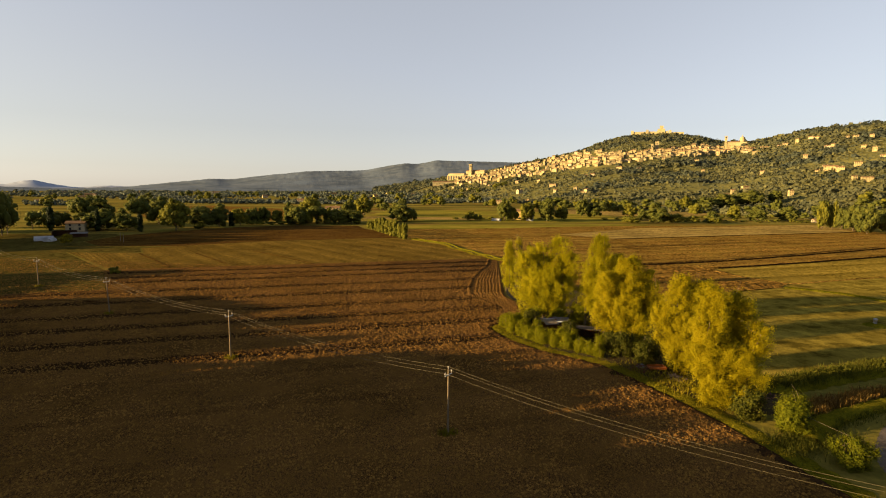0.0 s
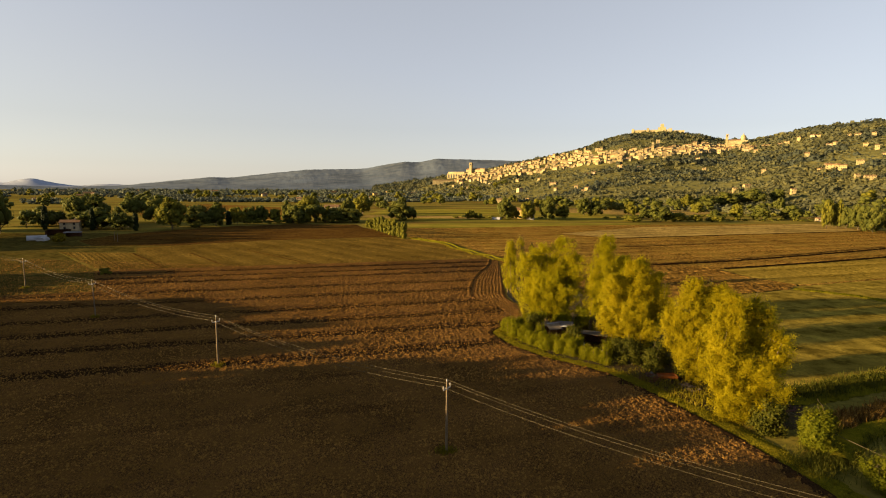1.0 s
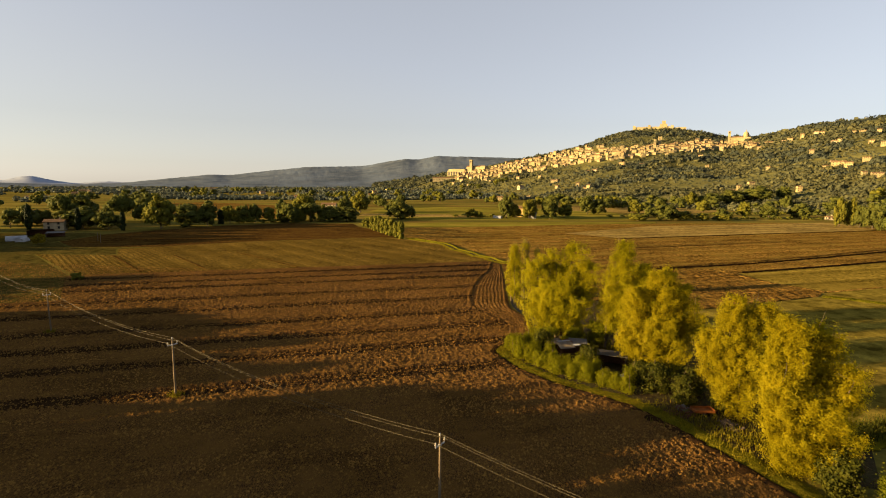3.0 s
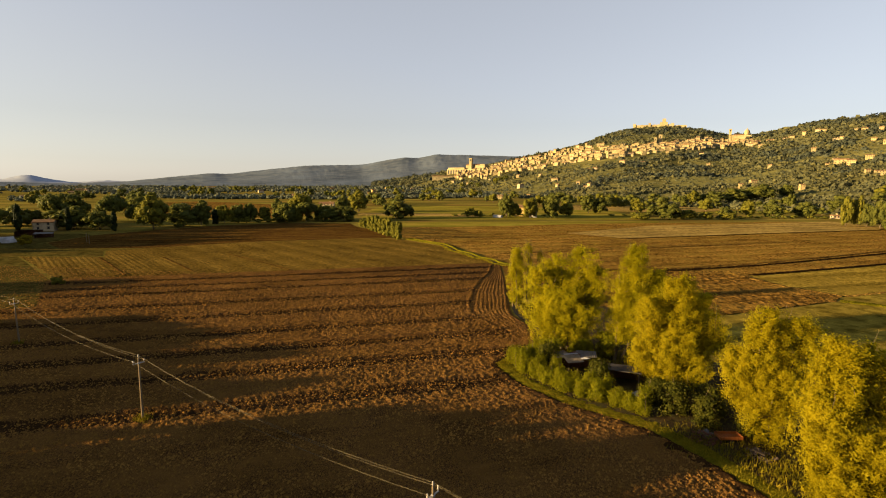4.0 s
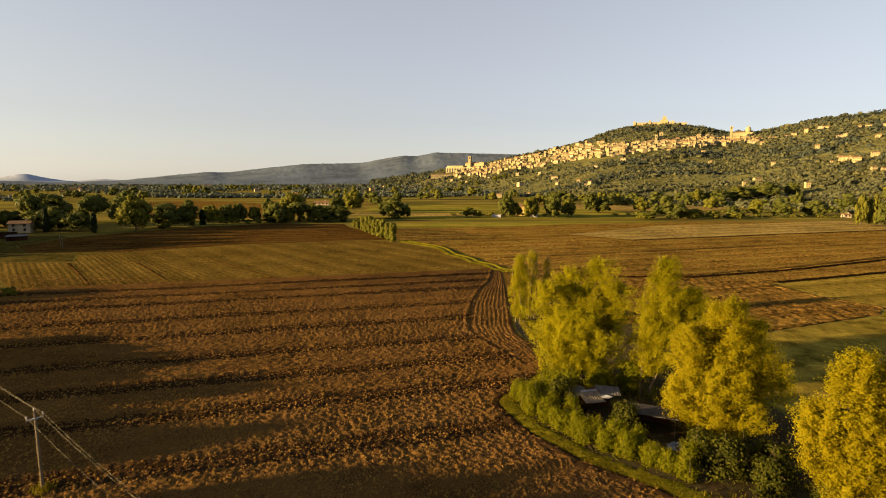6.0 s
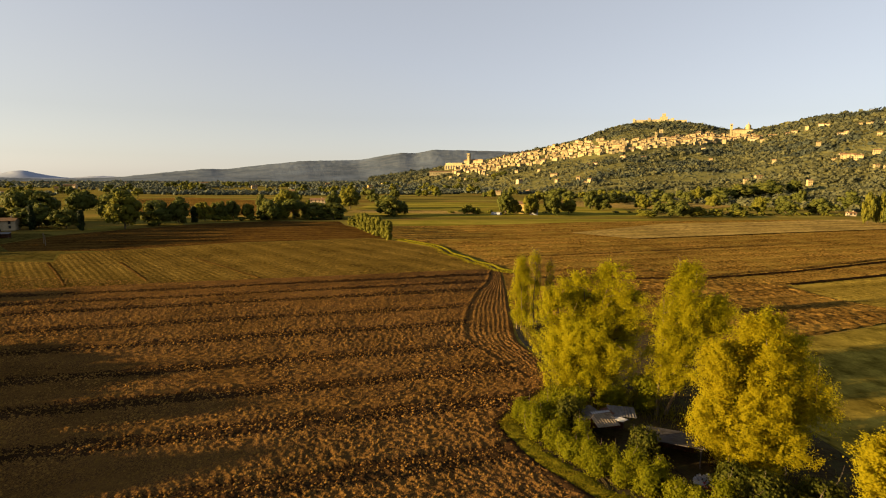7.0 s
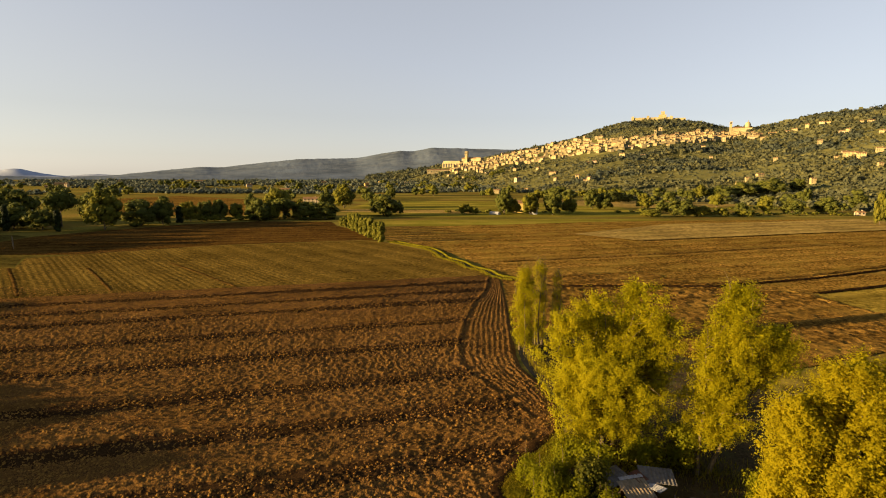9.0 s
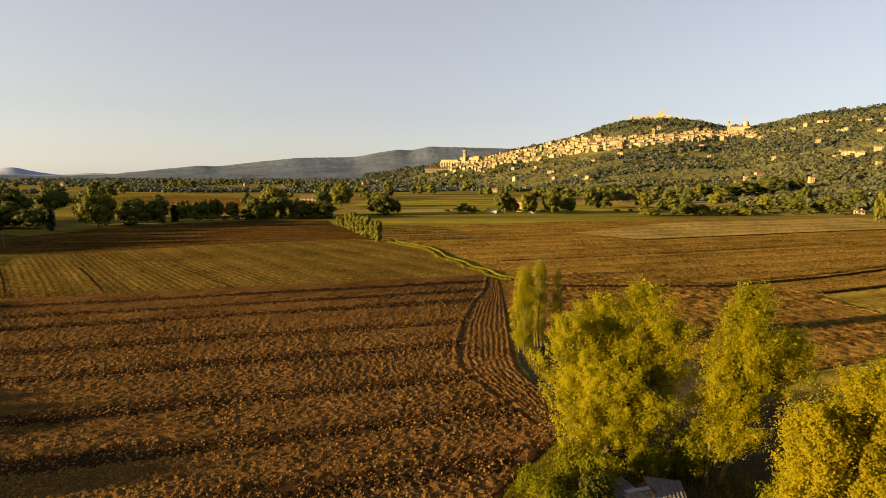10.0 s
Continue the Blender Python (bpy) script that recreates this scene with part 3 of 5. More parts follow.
    me.polygons.foreach_set("material_index", dark_furrow.ravel().astype(np.int32))
    tagged(new("ploughed_field", me), "broad ploughed field of brown clods and furrows", "field", kind="structure")


ploughed_field()


def clods():
    """Loose lumps of earth thrown up by the plough."""
    rng = np.random.default_rng(41)
    n = 115000
    Y = 46 + 150 * rng.random(n) ** 1.15
    X = (-1.15 * Y - 4) + (edge_x(Y) - 0.8 + 1.15 * Y + 4) * rng.random(n) ** 0.85
    c = np.stack([X, Y, furrow_relief(X, Y) - 0.03], -1)
    base = np.array([(1, 0, 0), (0, 1, 0), (-1, 0, 0), (0, -1, 0), (0.15, 0.1, 1.0)])
    tri = np.array([(0, 1, 4), (1, 2, 4), (2, 3, 4), (3, 0, 4)])
    s = (0.08 + 0.17 * rng.random((n, 1, 1)) ** 2) * rng.uniform(0.7, 1.3, (n, 1, 3))
    an = rng.uniform(0, 6.28, n)
    v = base[None] * rng.uniform(0.6, 1.3, (n, 5, 1)) * s
    x, y = v[..., 0] * np.cos(an)[:, None] - v[..., 1] * np.sin(an)[:, None], v[..., 0] * np.sin(an)[:, None] + v[..., 1] * np.cos(an)[:, None]
    v = np.stack([x, y, v[..., 2]], -1) + c[:, None]
    f = tri[None] + (np.arange(n) * 5)[:, None, None]
    tagged(new("clods", mesh_np("clods", v.reshape(-1, 3), f.reshape(-1, 3), "clod")), "loose lumps of brown earth on the ploughed field", "clods", kind="stuff")


clods()


def field(name, label, pts, mat, z=0.05, cell=4.0, rise=0.12, seed=1):
    """A field beyond: a low sheet cut along its borders, gently uneven."""
    bm = bmesh.new()
    bm.faces.new([bm.verts.new((x, y, z)) for x, y in pts])
    bmesh.ops.triangulate(bm, faces=bm.faces)
    for i in range(2):
        bmesh.ops.subdivide_edges(bm, edges=bm.edges, cuts=3, use_grid_fill=True)
    rng = random.Random(seed)
    for v in bm.verts:
        if not v.is_boundary:
            v.co.z += rise * rng.random()
    bmesh.ops.recalc_face_normals(bm, faces=bm.faces)
    if sum(f.normal.z for f in bm.faces) < 0:
        bmesh.ops.reverse_faces(bm, faces=bm.faces)
    ob = part(name, bm, mat)
    return tagged(ob, label, "field", kind="structure")


def inside(X, Y, pts):
    """Which of the places lie within the outline."""
    ok = np.zeros(X.shape, bool)
    for (x0, y0), (x1, y1) in zip(pts, pts[1:] + pts[:1]):
        cross = (y0 > Y) != (y1 > Y)
        ok ^= cross & (X < (x1 - x0) * (Y - y0) / (y1 - y0 if y1 != y0 else 1e-9) + x0)
    return ok


def tilled(name, label, pts, mat, turn, cell, row, depth, clod, z=0.06, lump=1.2, seed=1):
    """A worked field: rows of earth along one bearing and clods over them, within its borders."""
    ca, sa = math.cos(radians(turn)), math.sin(radians(turn))
    p = np.array(pts, float)
    a, b = p[:, 0] * ca + p[:, 1] * sa, -p[:, 0] * sa + p[:, 1] * ca
    A, B = np.meshgrid(np.arange(a.min(), a.max() + cell, cell * 1.25), np.arange(b.min(), b.max() + cell, cell))
    X, Y = A * ca - B * sa, A * sa + B * ca
    warp = B + 1.6 * (fbm(A / 40, B / 25, seed) - 0.5)
    Z = z + depth * (0.5 + 0.5 * np.sin(2 * math.pi * warp / row)) * (0.4 + 0.9 * fbm(A / 22, B / row, seed + 1, 2))
    Z = Z + clod * (fbm(X / lump, Y / lump, seed + 2, 2, 0.6) - 0.4) * (0.5 + fbm(X / 16, Y / 16, seed + 3, 2))
    f = grid_faces(*X.shape)
    q = X.ravel()[f].mean(1), Y.ravel()[f].mean(1)
    f = f[inside(q[0], q[1], pts)]
    used, f2 = np.unique(f, return_inverse=True)
    v = np.stack([X, Y, np.maximum(Z, 0.03)], -1).reshape(-1, 3)[used]
    return tagged(new(name, mesh_np(name, v, f2.reshape(-1, 4), mat)), label, "field", kind="structure")


tilled("stubble_field", "olive stubble field with slanting sown rows", [(-148, 176.5), (-144, 178.2), (-57.5, 214.8), (-8, 236), (-18, 255), (-33, 283), (-64, 312), (-78, 314), (-137, 284), (-176, 250), (-186, 240), (-172, 223), (-208, 218)], "stubble", -40, 0.5, 1.9, 0.12, 0.14, seed=2)
field("fallow_field", "dark brown harrowed field below a tree belt, shade in its colour", [(-215, 244), (-176, 252), (-137, 286), (-78, 316), (-66, 316), (-98, 368), (-112, 384), (-126, 412), (-176, 404), (-212, 376), (-235, 328), (-246, 300), (-240, 262)], "fallow", seed=3)
field("yard_grass", "mown grass by the farm sheds", [(-214, 244), (-178, 248), (-188, 240.5), (-174, 224.5), (-210, 219), (-149.5, 175), (-121, 143), (-130, 136), (-152, 127), (-210, 100), (-330, 140), (-330, 290), (-262, 306), (-247, 300), (-241, 262)], "lawn", z=0.03, seed=4)
tilled("far_side_field", "brown field with faint plough rows beyond the ditch", [(-4, 232), (44, 251), (61, 228), (84, 223.5), (120, 244), (181, 278), (268, 333), (278, 450), (264, 506), (117, 466), (38, 434), (-43, 393), (-100, 381), (-62, 318), (-28, 284), (-12, 256)], "brown2", 24.5, 0.95, 3.4, 0.16, 0.34, lump=1.3, seed=5)
field("tan_field", "pale tan strip of dry stubble", [(33, 359), (63.6, 335.5), (160, 384), (254, 428), (277, 450), (264, 504), (180, 462), (104, 432)], "tan", z=0.66, rise=0.05, seed=6)
field("green_strip", "bright green strip of young crop", [(-108, 383), (-43, 394), (38, 434), (117, 466), (121, 482), (42, 466), (-22, 447), (-92, 427), (-124, 418)], "green", z=0.14, rise=0.04, seed=7)
tilled("meadow", "close-cropped meadow striped with long shadows", [(38, 135), (43, 157), (55, 163), (91, 183.5), (106, 175), (113, 162), (150, 120), (120, 100), (74, 104), (49, 93), (41, 112)], "meadow", 21, 0.7, 4.5, 0.05, 0.08, z=0.08, lump=1.5, seed=8)
tilled("upper_meadow", "yellow-green meadow beyond a grassy track", [(97, 191), (140, 213), (205, 247), (230, 180), (152, 121), (115, 163), (108, 177), (93, 185)], "meadow", 21, 1.0, 4.5, 0.06, 0.1, z=0.08, lump=1.5, seed=18)
tilled("rough_field", "rough dark ploughed patch beside the meadow", [(0.6, 174), (8, 176), (43, 158.5), (55, 164), (91, 184.5), (96, 191.5), (86, 206), (83, 223), (60, 227.5), (44, 250.5), (-3.6, 231.5), (-1.9, 207), (-0.3, 183)], "brown", 24.5, 0.5, 3.2, 0.22, 0.6, lump=1.1, seed=9)
tilled("sown_field", "olive-yellow sown field with faint tracks", [(84.5, 222), (87, 206), (97, 192), (140, 214), (205, 248), (262, 290), (268, 331), (181, 277), (120, 243)], "olive", 24.5, 0.9, 2.6, 0.1, 0.22, lump=1.4, seed=10)
field("strip_field", "yellow-green meadow in long strips", [(-130, 455), (-5, 478), (120, 500), (110, 640), (-40, 720), (-170, 680), (-160, 560)], "green", seed=11)
field("ochre_field", "ochre strip of cut crop", [(-150, 500), (-30, 505), (-35, 545), (-155, 540)], "tan", z=0.2, rise=0.1, seed=12)
field("distant_field", "brown ploughed field beyond the tree belt", [(-330, 430), (-190, 460), (-230, 650), (-480, 760), (-520, 640)], "brown", seed=13)
field("hill_meadow", "ochre meadow at the foot of the hill", [(60, 640), (190, 620), (260, 700), (230, 780), (60, 790)], "tan", z=0.1, seed=14)
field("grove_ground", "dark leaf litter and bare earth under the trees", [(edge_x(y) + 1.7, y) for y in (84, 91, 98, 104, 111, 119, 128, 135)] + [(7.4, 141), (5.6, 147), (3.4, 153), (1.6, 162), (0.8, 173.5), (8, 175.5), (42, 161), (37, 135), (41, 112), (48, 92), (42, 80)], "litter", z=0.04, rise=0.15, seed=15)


def strip(name, label, line, profile, mat, category, seed=1, jitter=0.12):
    """A band of ground along a line: the profile gives offsets to its right and heights."""
    rng = np.random.default_rng(seed)
    p = np.array(line, float)
    seg = np.hypot(*np.diff(p, axis=0).T)
    s = np.concatenate([[0], np.cumsum(seg)])
    t = np.arange(0, s[-1], 0.6)
    x, y = np.interp(t, s, p[:, 0]), np.interp(t, s, p[:, 1])
    k = np.ones(7) / 7
    for i in range(2):
        x[3:-3], y[3:-3] = np.convolve(x, k, "valid"), np.convolve(y, k, "valid")
    dx, dy = np.gradient(x), np.gradient(y)
    l = np.hypot(dx, dy)
    nx, ny = dy / l, -dx / l
    rows = [np.stack([x + nx * o + rng.normal(0, jitter, len(t)), y + ny * o + rng.normal(0, jitter, len(t)), np.maximum(0.01, z + rng.normal(0, jitter * 0.5, len(t)))], -1) for o, z in profile]
    v = np.stack(rows, 1)
    me = mesh_np(name, v.reshape(-1, 3), grid_faces(len(t), len(profile)), mat, True)
    return tagged(new(name, me), label, category, kind="structure")


VERGE = [(float(edge_x(y)), y) for y in (131, 128, 123, 121, 119.5, 117, 111, 107, 104.7, 102, 100.5, 98, 91.2, 83.7, 76.6, 70.7, 64.5, 61, 52, 44)]
strip("verge", "grassy field margin", VERGE, [(0.4, 0.02), (0.0, 0.14), (-0.7, 0.24), (-1.4, 0.26), (-2.1, 0.18), (-2.8, 0.05)], "verge", "grass", 3)
strip("edge_furrow", "dark furrow along the field margin", VERGE, [(1.9, 0.05), (1.3, 0.3), (0.5, 0.26), (0.1, 0.1)], "dark_furrow", "furrow", 13, 0.1)
DITCH = [(-60, 314), (-50, 304), (-37, 292), (-31, 280), (-27, 268), (-19, 258), (-15, 248), (-9, 243), (-6, 234), (1, 229)]
strip("ditch_bank", "grassy banks of a field ditch", DITCH, [(1.9, 0.05), (1.2, 0.55), (0.9, 0.5), (0.6, 0.06), (-1.2, 0.06), (-1.5, 0.6), (-2.0, 0.7), (-2.9, 0.05)], "verge", "ditch", 4)
strip("ditch_bed", "dark wet bed of the field ditch", DITCH, [(0.62, 0.15), (-0.3, 0.13), (-1.2, 0.15)], "water", "water", 14, 0.02)
POND = [(1.7, 165), (2.0, 160), (2.6, 156), (3.6, 152.5), (4.8, 150)]
strip("ditch_edge", "steep grassy edge of a wet ditch", POND, [(-0.6, 0.03), (-0.9, 0.8), (-1.6, 0.9), (-3.4, 0.04)], "litter", "ditch", 5)
strip("ditch_water", "dark standing water in the ditch", POND, [(0.8, 0.14), (-0.7, 0.14)], "water", "water", 6, 0.02)
LANE = [(57, 28), (50.5, 42), (45.2, 57), (49, 70), (55, 78), (64, 84), (90, 96)]
strip("dirt_road", "pale dirt farm lane", LANE, [(4.0, 0.05), (2, 0.1), (0, 0.08), (-1.2, 0.03)], "road", "road", 7, 0.05)
strip("lane_bank", "grassy bank beside the lane", [(42, 72), (47, 79), (58, 86), (75, 94), (110, 110)], [(1.6, 0.05), (0.7, 0.8), (-0.6, 0.9), (-2.0, 0.05)], "verge", "bank", 8)
strip("meadow_bank", "overgrown shaded bank at the meadow's edge", [(40, 90), (50, 93.5), (62, 100), (76, 107), (110, 120)], [(3.0, 0.05), (1.6, 0.8), (0, 1.0), (-1.4, 0.7), (-2.6, 0.05)], "verge", "bank", 9, 0.25)
for i, line in enumerate((((10, 221), (60, 228), (102, 249), (150, 279), (206, 316)), ((12, 224), (58, 231), (100, 252.5), (148, 283), (204, 320)), ((85, 223), (130, 247), (181, 277), (230, 307)), ((-5, 262), (60, 292), (150, 336)))):
    strip("furrow", "long earthen furrow ridge across the field", line, [(0.7, 0.3), (0.3, 0.62), (-0.15, 0.4), (-0.4, 0.38), (-0.7, 0.55), (-1.0, 0.3)], "wet" if i in (0, 2) else "brown", "furrow", 80 + i)
strip("field_bank", "low grassy bank between the fields", [(80, 228), (82, 218), (86, 206), (91, 199), (97, 191.5)], [(1.6, 0.08), (0.7, 0.35), (-0.3, 0.3), (-1.1, 0.1)], "brown2", "bank", 86)
strip("field_bank", "low grassy bank along the sown field", [(97, 191.5), (118, 202), (140, 213.5), (205, 248)], [(0.9, 0.08), (0.3, 0.25), (-0.4, 0.25), (-1.0, 0.08)], "brown2", "bank", 87)
for i, (x0, y0, x1, y1) in enumerate(((-173, 221.5, -131, 186), (-146.6, 226, -112.8, 196.7), (-125, 240, -80, 206))):
    strip("tractor_rut", "bare tractor rut through the stubble", [(x0, y0), ((x0 + x1) / 2, (y0 + y1) / 2 + 0.4), (x1, y1)], [(0.5, 0.12), (0.2, 0.3), (-0.2, 0.2), (-0.6, 0.12)], "fallow", "rut", 90 + i)
strip("field_track", "grassy track between fields", [(92, 184.3), (99, 180.5), (106, 175.3), (110, 168), (114, 162), (150, 120.5)], [(1.3, 0.1), (0.5, 0.5), (-0.1, 0.14), (-0.5, 0.12), (-1.2, 0.45), (-1.9, 0.1)], "verge", "track", 10)


def tufts(name, label, places, n, mat, size, up, seed, spread=1.2):
    """Blades of grass or reed, in tufts along a line of places."""
    rng = np.random.default_rng(seed)
    p = np.array(places, float)
    i = rng.integers(0, len(p) - 1, n)
    f = rng.random((n, 1))
    c = p[i, :2] * (1 - f) + p[i + 1, :2] * f + rng.normal(0, spread, (n, 2))
    a = rng.uniform(0, 6.28, n)
    hgt = size * rng.uniform(0.5, 1.3, n)
    w = hgt * 0.05 + 0.014
    dx, dy = np.cos(a) * w, np.sin(a) * w
    lx, ly = rng.normal(0, 0.3, n) * hgt, rng.normal(0, 0.3, n) * hgt
    z = np.full(n, up)
    v = np.stack([np.stack([c[:, 0] - dx, c[:, 1] - dy, z], -1), np.stack([c[:, 0] + dx, c[:, 1] + dy, z], -1),
                  np.stack([c[:, 0] + lx + dx * 0.4, c[:, 1] + ly + dy * 0.4, z + hgt], -1), np.stack([c[:, 0] + lx - dx * 0.4, c[:, 1] + ly - dy * 0.4, z + hgt], -1)], 1).reshape(-1, 3)
    tagged(new(name, mesh_np(name, v, np.arange(4 * n).reshape(n, 4), mat)), label, "grass", kind="stuff")


tufts("verge_grass", "tufted grass on the field margin", [(x + 1.2, y) for x, y in VERGE], 34000, "grass", 0.15, 0.15, 51, 0.6)
tufts("ditch_grass", "long grass on the ditch banks", [(x - 1.7, y - 0.8) for x, y in DITCH], 1800, "grass", 0.6, 0.3, 52, 0.9)
tufts("pond_grass", "long grass beside the wet ditch", [(x + 1.6, y) for x, y in POND], 2500, "grass", 0.7, 0.3, 53, 0.6)
tufts("reeds", "rust-coloured dry reeds beside the lane", [(47, 82), (50, 84.5), (54, 86), (58, 89), (63, 91.5)], 2600, "reed", 1.1, 0.2, 54, 0.8)
# bank grass takes dark bush leaves: the tree shade is put into its colour
tufts("bank_grass", "rank grass with the bank's shade in its dark colour", [(40, 90), (50, 93.5), (62, 100), (76, 107), (110, 120)], 9000, "darkbush", 0.8, 0.6, 55, 1.1)
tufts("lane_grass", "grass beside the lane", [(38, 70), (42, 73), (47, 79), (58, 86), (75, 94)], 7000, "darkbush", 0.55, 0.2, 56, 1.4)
tufts("grove_weeds", "dark weeds under the trees", [(24, 98), (30, 92), (34, 86), (40, 92), (34, 100), (28, 120), (20, 128), (9, 126)], 7000, "grass", 0.6, 0.05, 57, 2.2)


# ---- trees of the grove ----
def poplar(label, x, y, lobes, seed, leaves, clumps, twigs=15, lean=(0, 0), bare=0, bark="palebark", leaf=0.125):
    h, w = max(l[2] for l in lobes), max(l[0] + l[3] / 2 for l in lobes) - min(l[0] - l[3] / 2 for l in lobes)
    grown("poplar_tree", label, "tree", x, y, h, w, seed, leaves, bark, 0.15, 3, lean, int(clumps * 3.1), 165, leaf, 0.95, 0.5, twigs, "grove", 0.2, 0.35, flame=1.6, lobes=lobes, bare=bare, boughs=80, plume=1.0)


poplar("broad yellow-green poplar with several stems", 11.5, 131,
       [(3, 0, 21, 9, 0.12), (-2, 1, 19.5, 9, 0.12), (-5.4, -1, 17, 8, 0.08), (6, -1, 17.5, 7, 0.12), (-1, -3, 13, 14, 0.06), (1, 3, 16, 13, 0.1)], 101, "poplar_green", 330, 70)
poplar("leaning poplar with bare pale lower limbs", 20.8, 126, [(2.6, 0, 22, 6.8, 0.35), (0.6, 1, 17, 5.49, 0.25), (6.5, 0, 17.5, 5.61, 0.6), (2, -1, 11, 6.1, 0.3)], 102, "poplar_green", 130, 60, bare=14)
poplar("rounded poplar with golden-yellow leaves", 26.6, 113, [(0.6, 0, 18.8, 9, 0.3), (-3.6, 0, 15.5, 7.5, 0.25), (4.6, 1, 16, 7.5, 0.3), (-4.5, -2, 9.5, 8, 0.1), (0, -3, 11, 10, 0.05), (6.4, -1, 11, 6, 0.25), (2, 3, 14, 10, 0.2)], 103, "poplar", 290, 10)
poplar("golden poplar with spreading stems", 35.0, 84, [(-1.6, 0, 18.2, 6.8, 0.25), (2.0, 1, 17.4, 6.6, 0.2), (4.2, -1, 13.5, 5.6, 0.15), (-3.4, -1, 13.5, 5.8, 0.2), (0.5, -2, 9.5, 9, 0.03), (3, -3, 7, 7, 0.02)], 104, "poplar", 250, 20)
poplar("slender golden poplar beside rusty scrap", 33.4, 97.4, [(-0.6, 0, 17.8, 7, 0.25), (3.0, 0, 16.8, 7.4, 0.2), (-3.4, 0, 12.8, 5.6, 0.3), (0.6, 1, 11, 7, 0.15), (-0.5, -2, 8, 6.5, 0.03)], 105, "poplar", 190, 16, bark="bark")
grown("columnar_poplar", "narrow upright poplar beside the wet ditch", "tree", 1.9, 163.5, 16.0, 3.9, 106, "poplar_green", "palebark", 0.06, 3, (-0.01, 0), 150, 170, 0.14, 0.8, 0.4, 30, "grove", 0.6)
grown("columnar_poplar", "narrow half-bare poplar with grey twigs", "tree", 4.9, 167, 16.8, 2.9, 107, "poplar_green", "palebark", 0.08, 3, (0, 0), 100, 110, 0.13, 0.7, 0.35, 110, "grove", 0.8)
grown("columnar_poplar", "thin half-bare poplar with grey twigs", "tree", 8.2, 168, 14.5, 2.2, 108, "poplar_green", "palebark", 0.08, 2, (0, 0), 60, 80, 0.13, 0.6, 0.35, 80, "grove", 0.8)
grown("sapling_tree", "leafy young tree at the field margin", "tree", 41.2, 75.6, 5.4, 5.2, 109, "shrub", "bark", 0.05, 4, (0, 0), 90, 200, 0.15, 0.9, 0.55, 6, "grove", flame=1.7, plume=0.8)
grown("bush", "spiky yellow-green shrub beside the lane", "bush", 43.9, 67.2, 3.6, 4.6, 110, "shrub", "bark", 0.04, 5, (0, 0), 46, 190, 0.13, 0.7, 0.5, 0, "grove", flame=1.6, plume=0.7)
# the hedge inside the margin
rng_hedge = random.Random(7)
for i, (x, y) in enumerate([(1.6, 121), (2.6, 117.6), (5.4, 114.4), (7.6, 112), (10.0, 109.6), (12.2, 108), (14.4, 106.4), (17.0, 105.0), (4.5, 119.4), (8.8, 114.6), (20.2, 102.6), (3.6, 116.2), (6.6, 113.2), (9.2, 111.4), (11.2, 110.6), (13.6, 108.6), (15.8, 107), (18.6, 104.2), (6.2, 116.6)]):
    grown("bush", "yellow-green hedge bush at the field margin", "bush", x, y, rng_hedge.uniform(2.6, 5.0), rng_hedge.uniform(2.2, 3.2), 120 + i, "bush", "bark", 0.03, 3, (0, 0), 48, 115, 0.14, 0.8, 0.42, 3, "hedge", 0.3, flame=1.6, plume=0.75)
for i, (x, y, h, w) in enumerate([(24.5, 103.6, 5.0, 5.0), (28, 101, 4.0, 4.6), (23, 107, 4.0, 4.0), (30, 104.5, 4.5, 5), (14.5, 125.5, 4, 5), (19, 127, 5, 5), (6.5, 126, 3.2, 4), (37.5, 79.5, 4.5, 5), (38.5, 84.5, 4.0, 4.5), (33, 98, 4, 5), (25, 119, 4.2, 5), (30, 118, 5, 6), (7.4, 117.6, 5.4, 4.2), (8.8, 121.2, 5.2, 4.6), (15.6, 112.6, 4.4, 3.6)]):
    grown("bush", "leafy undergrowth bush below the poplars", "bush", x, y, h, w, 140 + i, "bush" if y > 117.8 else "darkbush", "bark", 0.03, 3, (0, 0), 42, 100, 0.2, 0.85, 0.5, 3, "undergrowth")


# ---- power line ----
def utility_pole(x, y, turn):
    root = empty("utility_pole", x, y, 0, turn)
    tagged(root, "tapered concrete utility pole with a short steel crossarm", "pole", "power line")
    v, f = tubes([[(0, 0, -0.1, 0.17), (0, 0, 4.5, 0.135), (0, 0, 9.0, 0.1), (0, 0, 9.02, 0.01)]], 10)
    child(new("shaft", mesh_np("shaft", v, f, "pole", True)), root)
    bm = boxes((-0.06, 0.06, -0.75, 0.75, 8.18, 8.3), (-0.14, 0.14, -0.13, 0.13, 8.14, 8.34), bevel=0.015)
    part("crossarm", bm, "metal", root, "galvanised crossarm")
    for yy, z in ((-0.7, 8.3), (0.7, 8.3), (0.0, 9.0)):
        v, f = tubes([[(0, yy, z, 0.03), (0, yy, z + 0.12, 0.03), (0, yy, z + 0.14, 0.1), (0, yy, z + 0.22, 0.11), (0, yy, z + 0.3, 0.06), (0, yy, z + 0.42, 0.08), (0, yy, z + 0.46, 0.01)]], 8)
        child(new("insulator", mesh_np("insulator", v, f, "porcelain", True)), root, "white porcelain insulator")
    return root


POLES = [(39.5, 44.0), (-4.5, 67.3), (-48.8, 90.4), (-97.0, 116.6), (-146, 144.0), (-193, 170)]
for x, y in POLES:
    pole = utility_pole(x, y, -27.6)
    if x == -97.0:
        pole.matrix_world = pose(x, y, 0, 0, -4.0, -27.6)
for (x0, y0), (x1, y1) in zip(POLES, POLES[1:]):
    for off, z in ((-0.7, 8.62), (0.7, 8.62), (0.0, 9.36)):
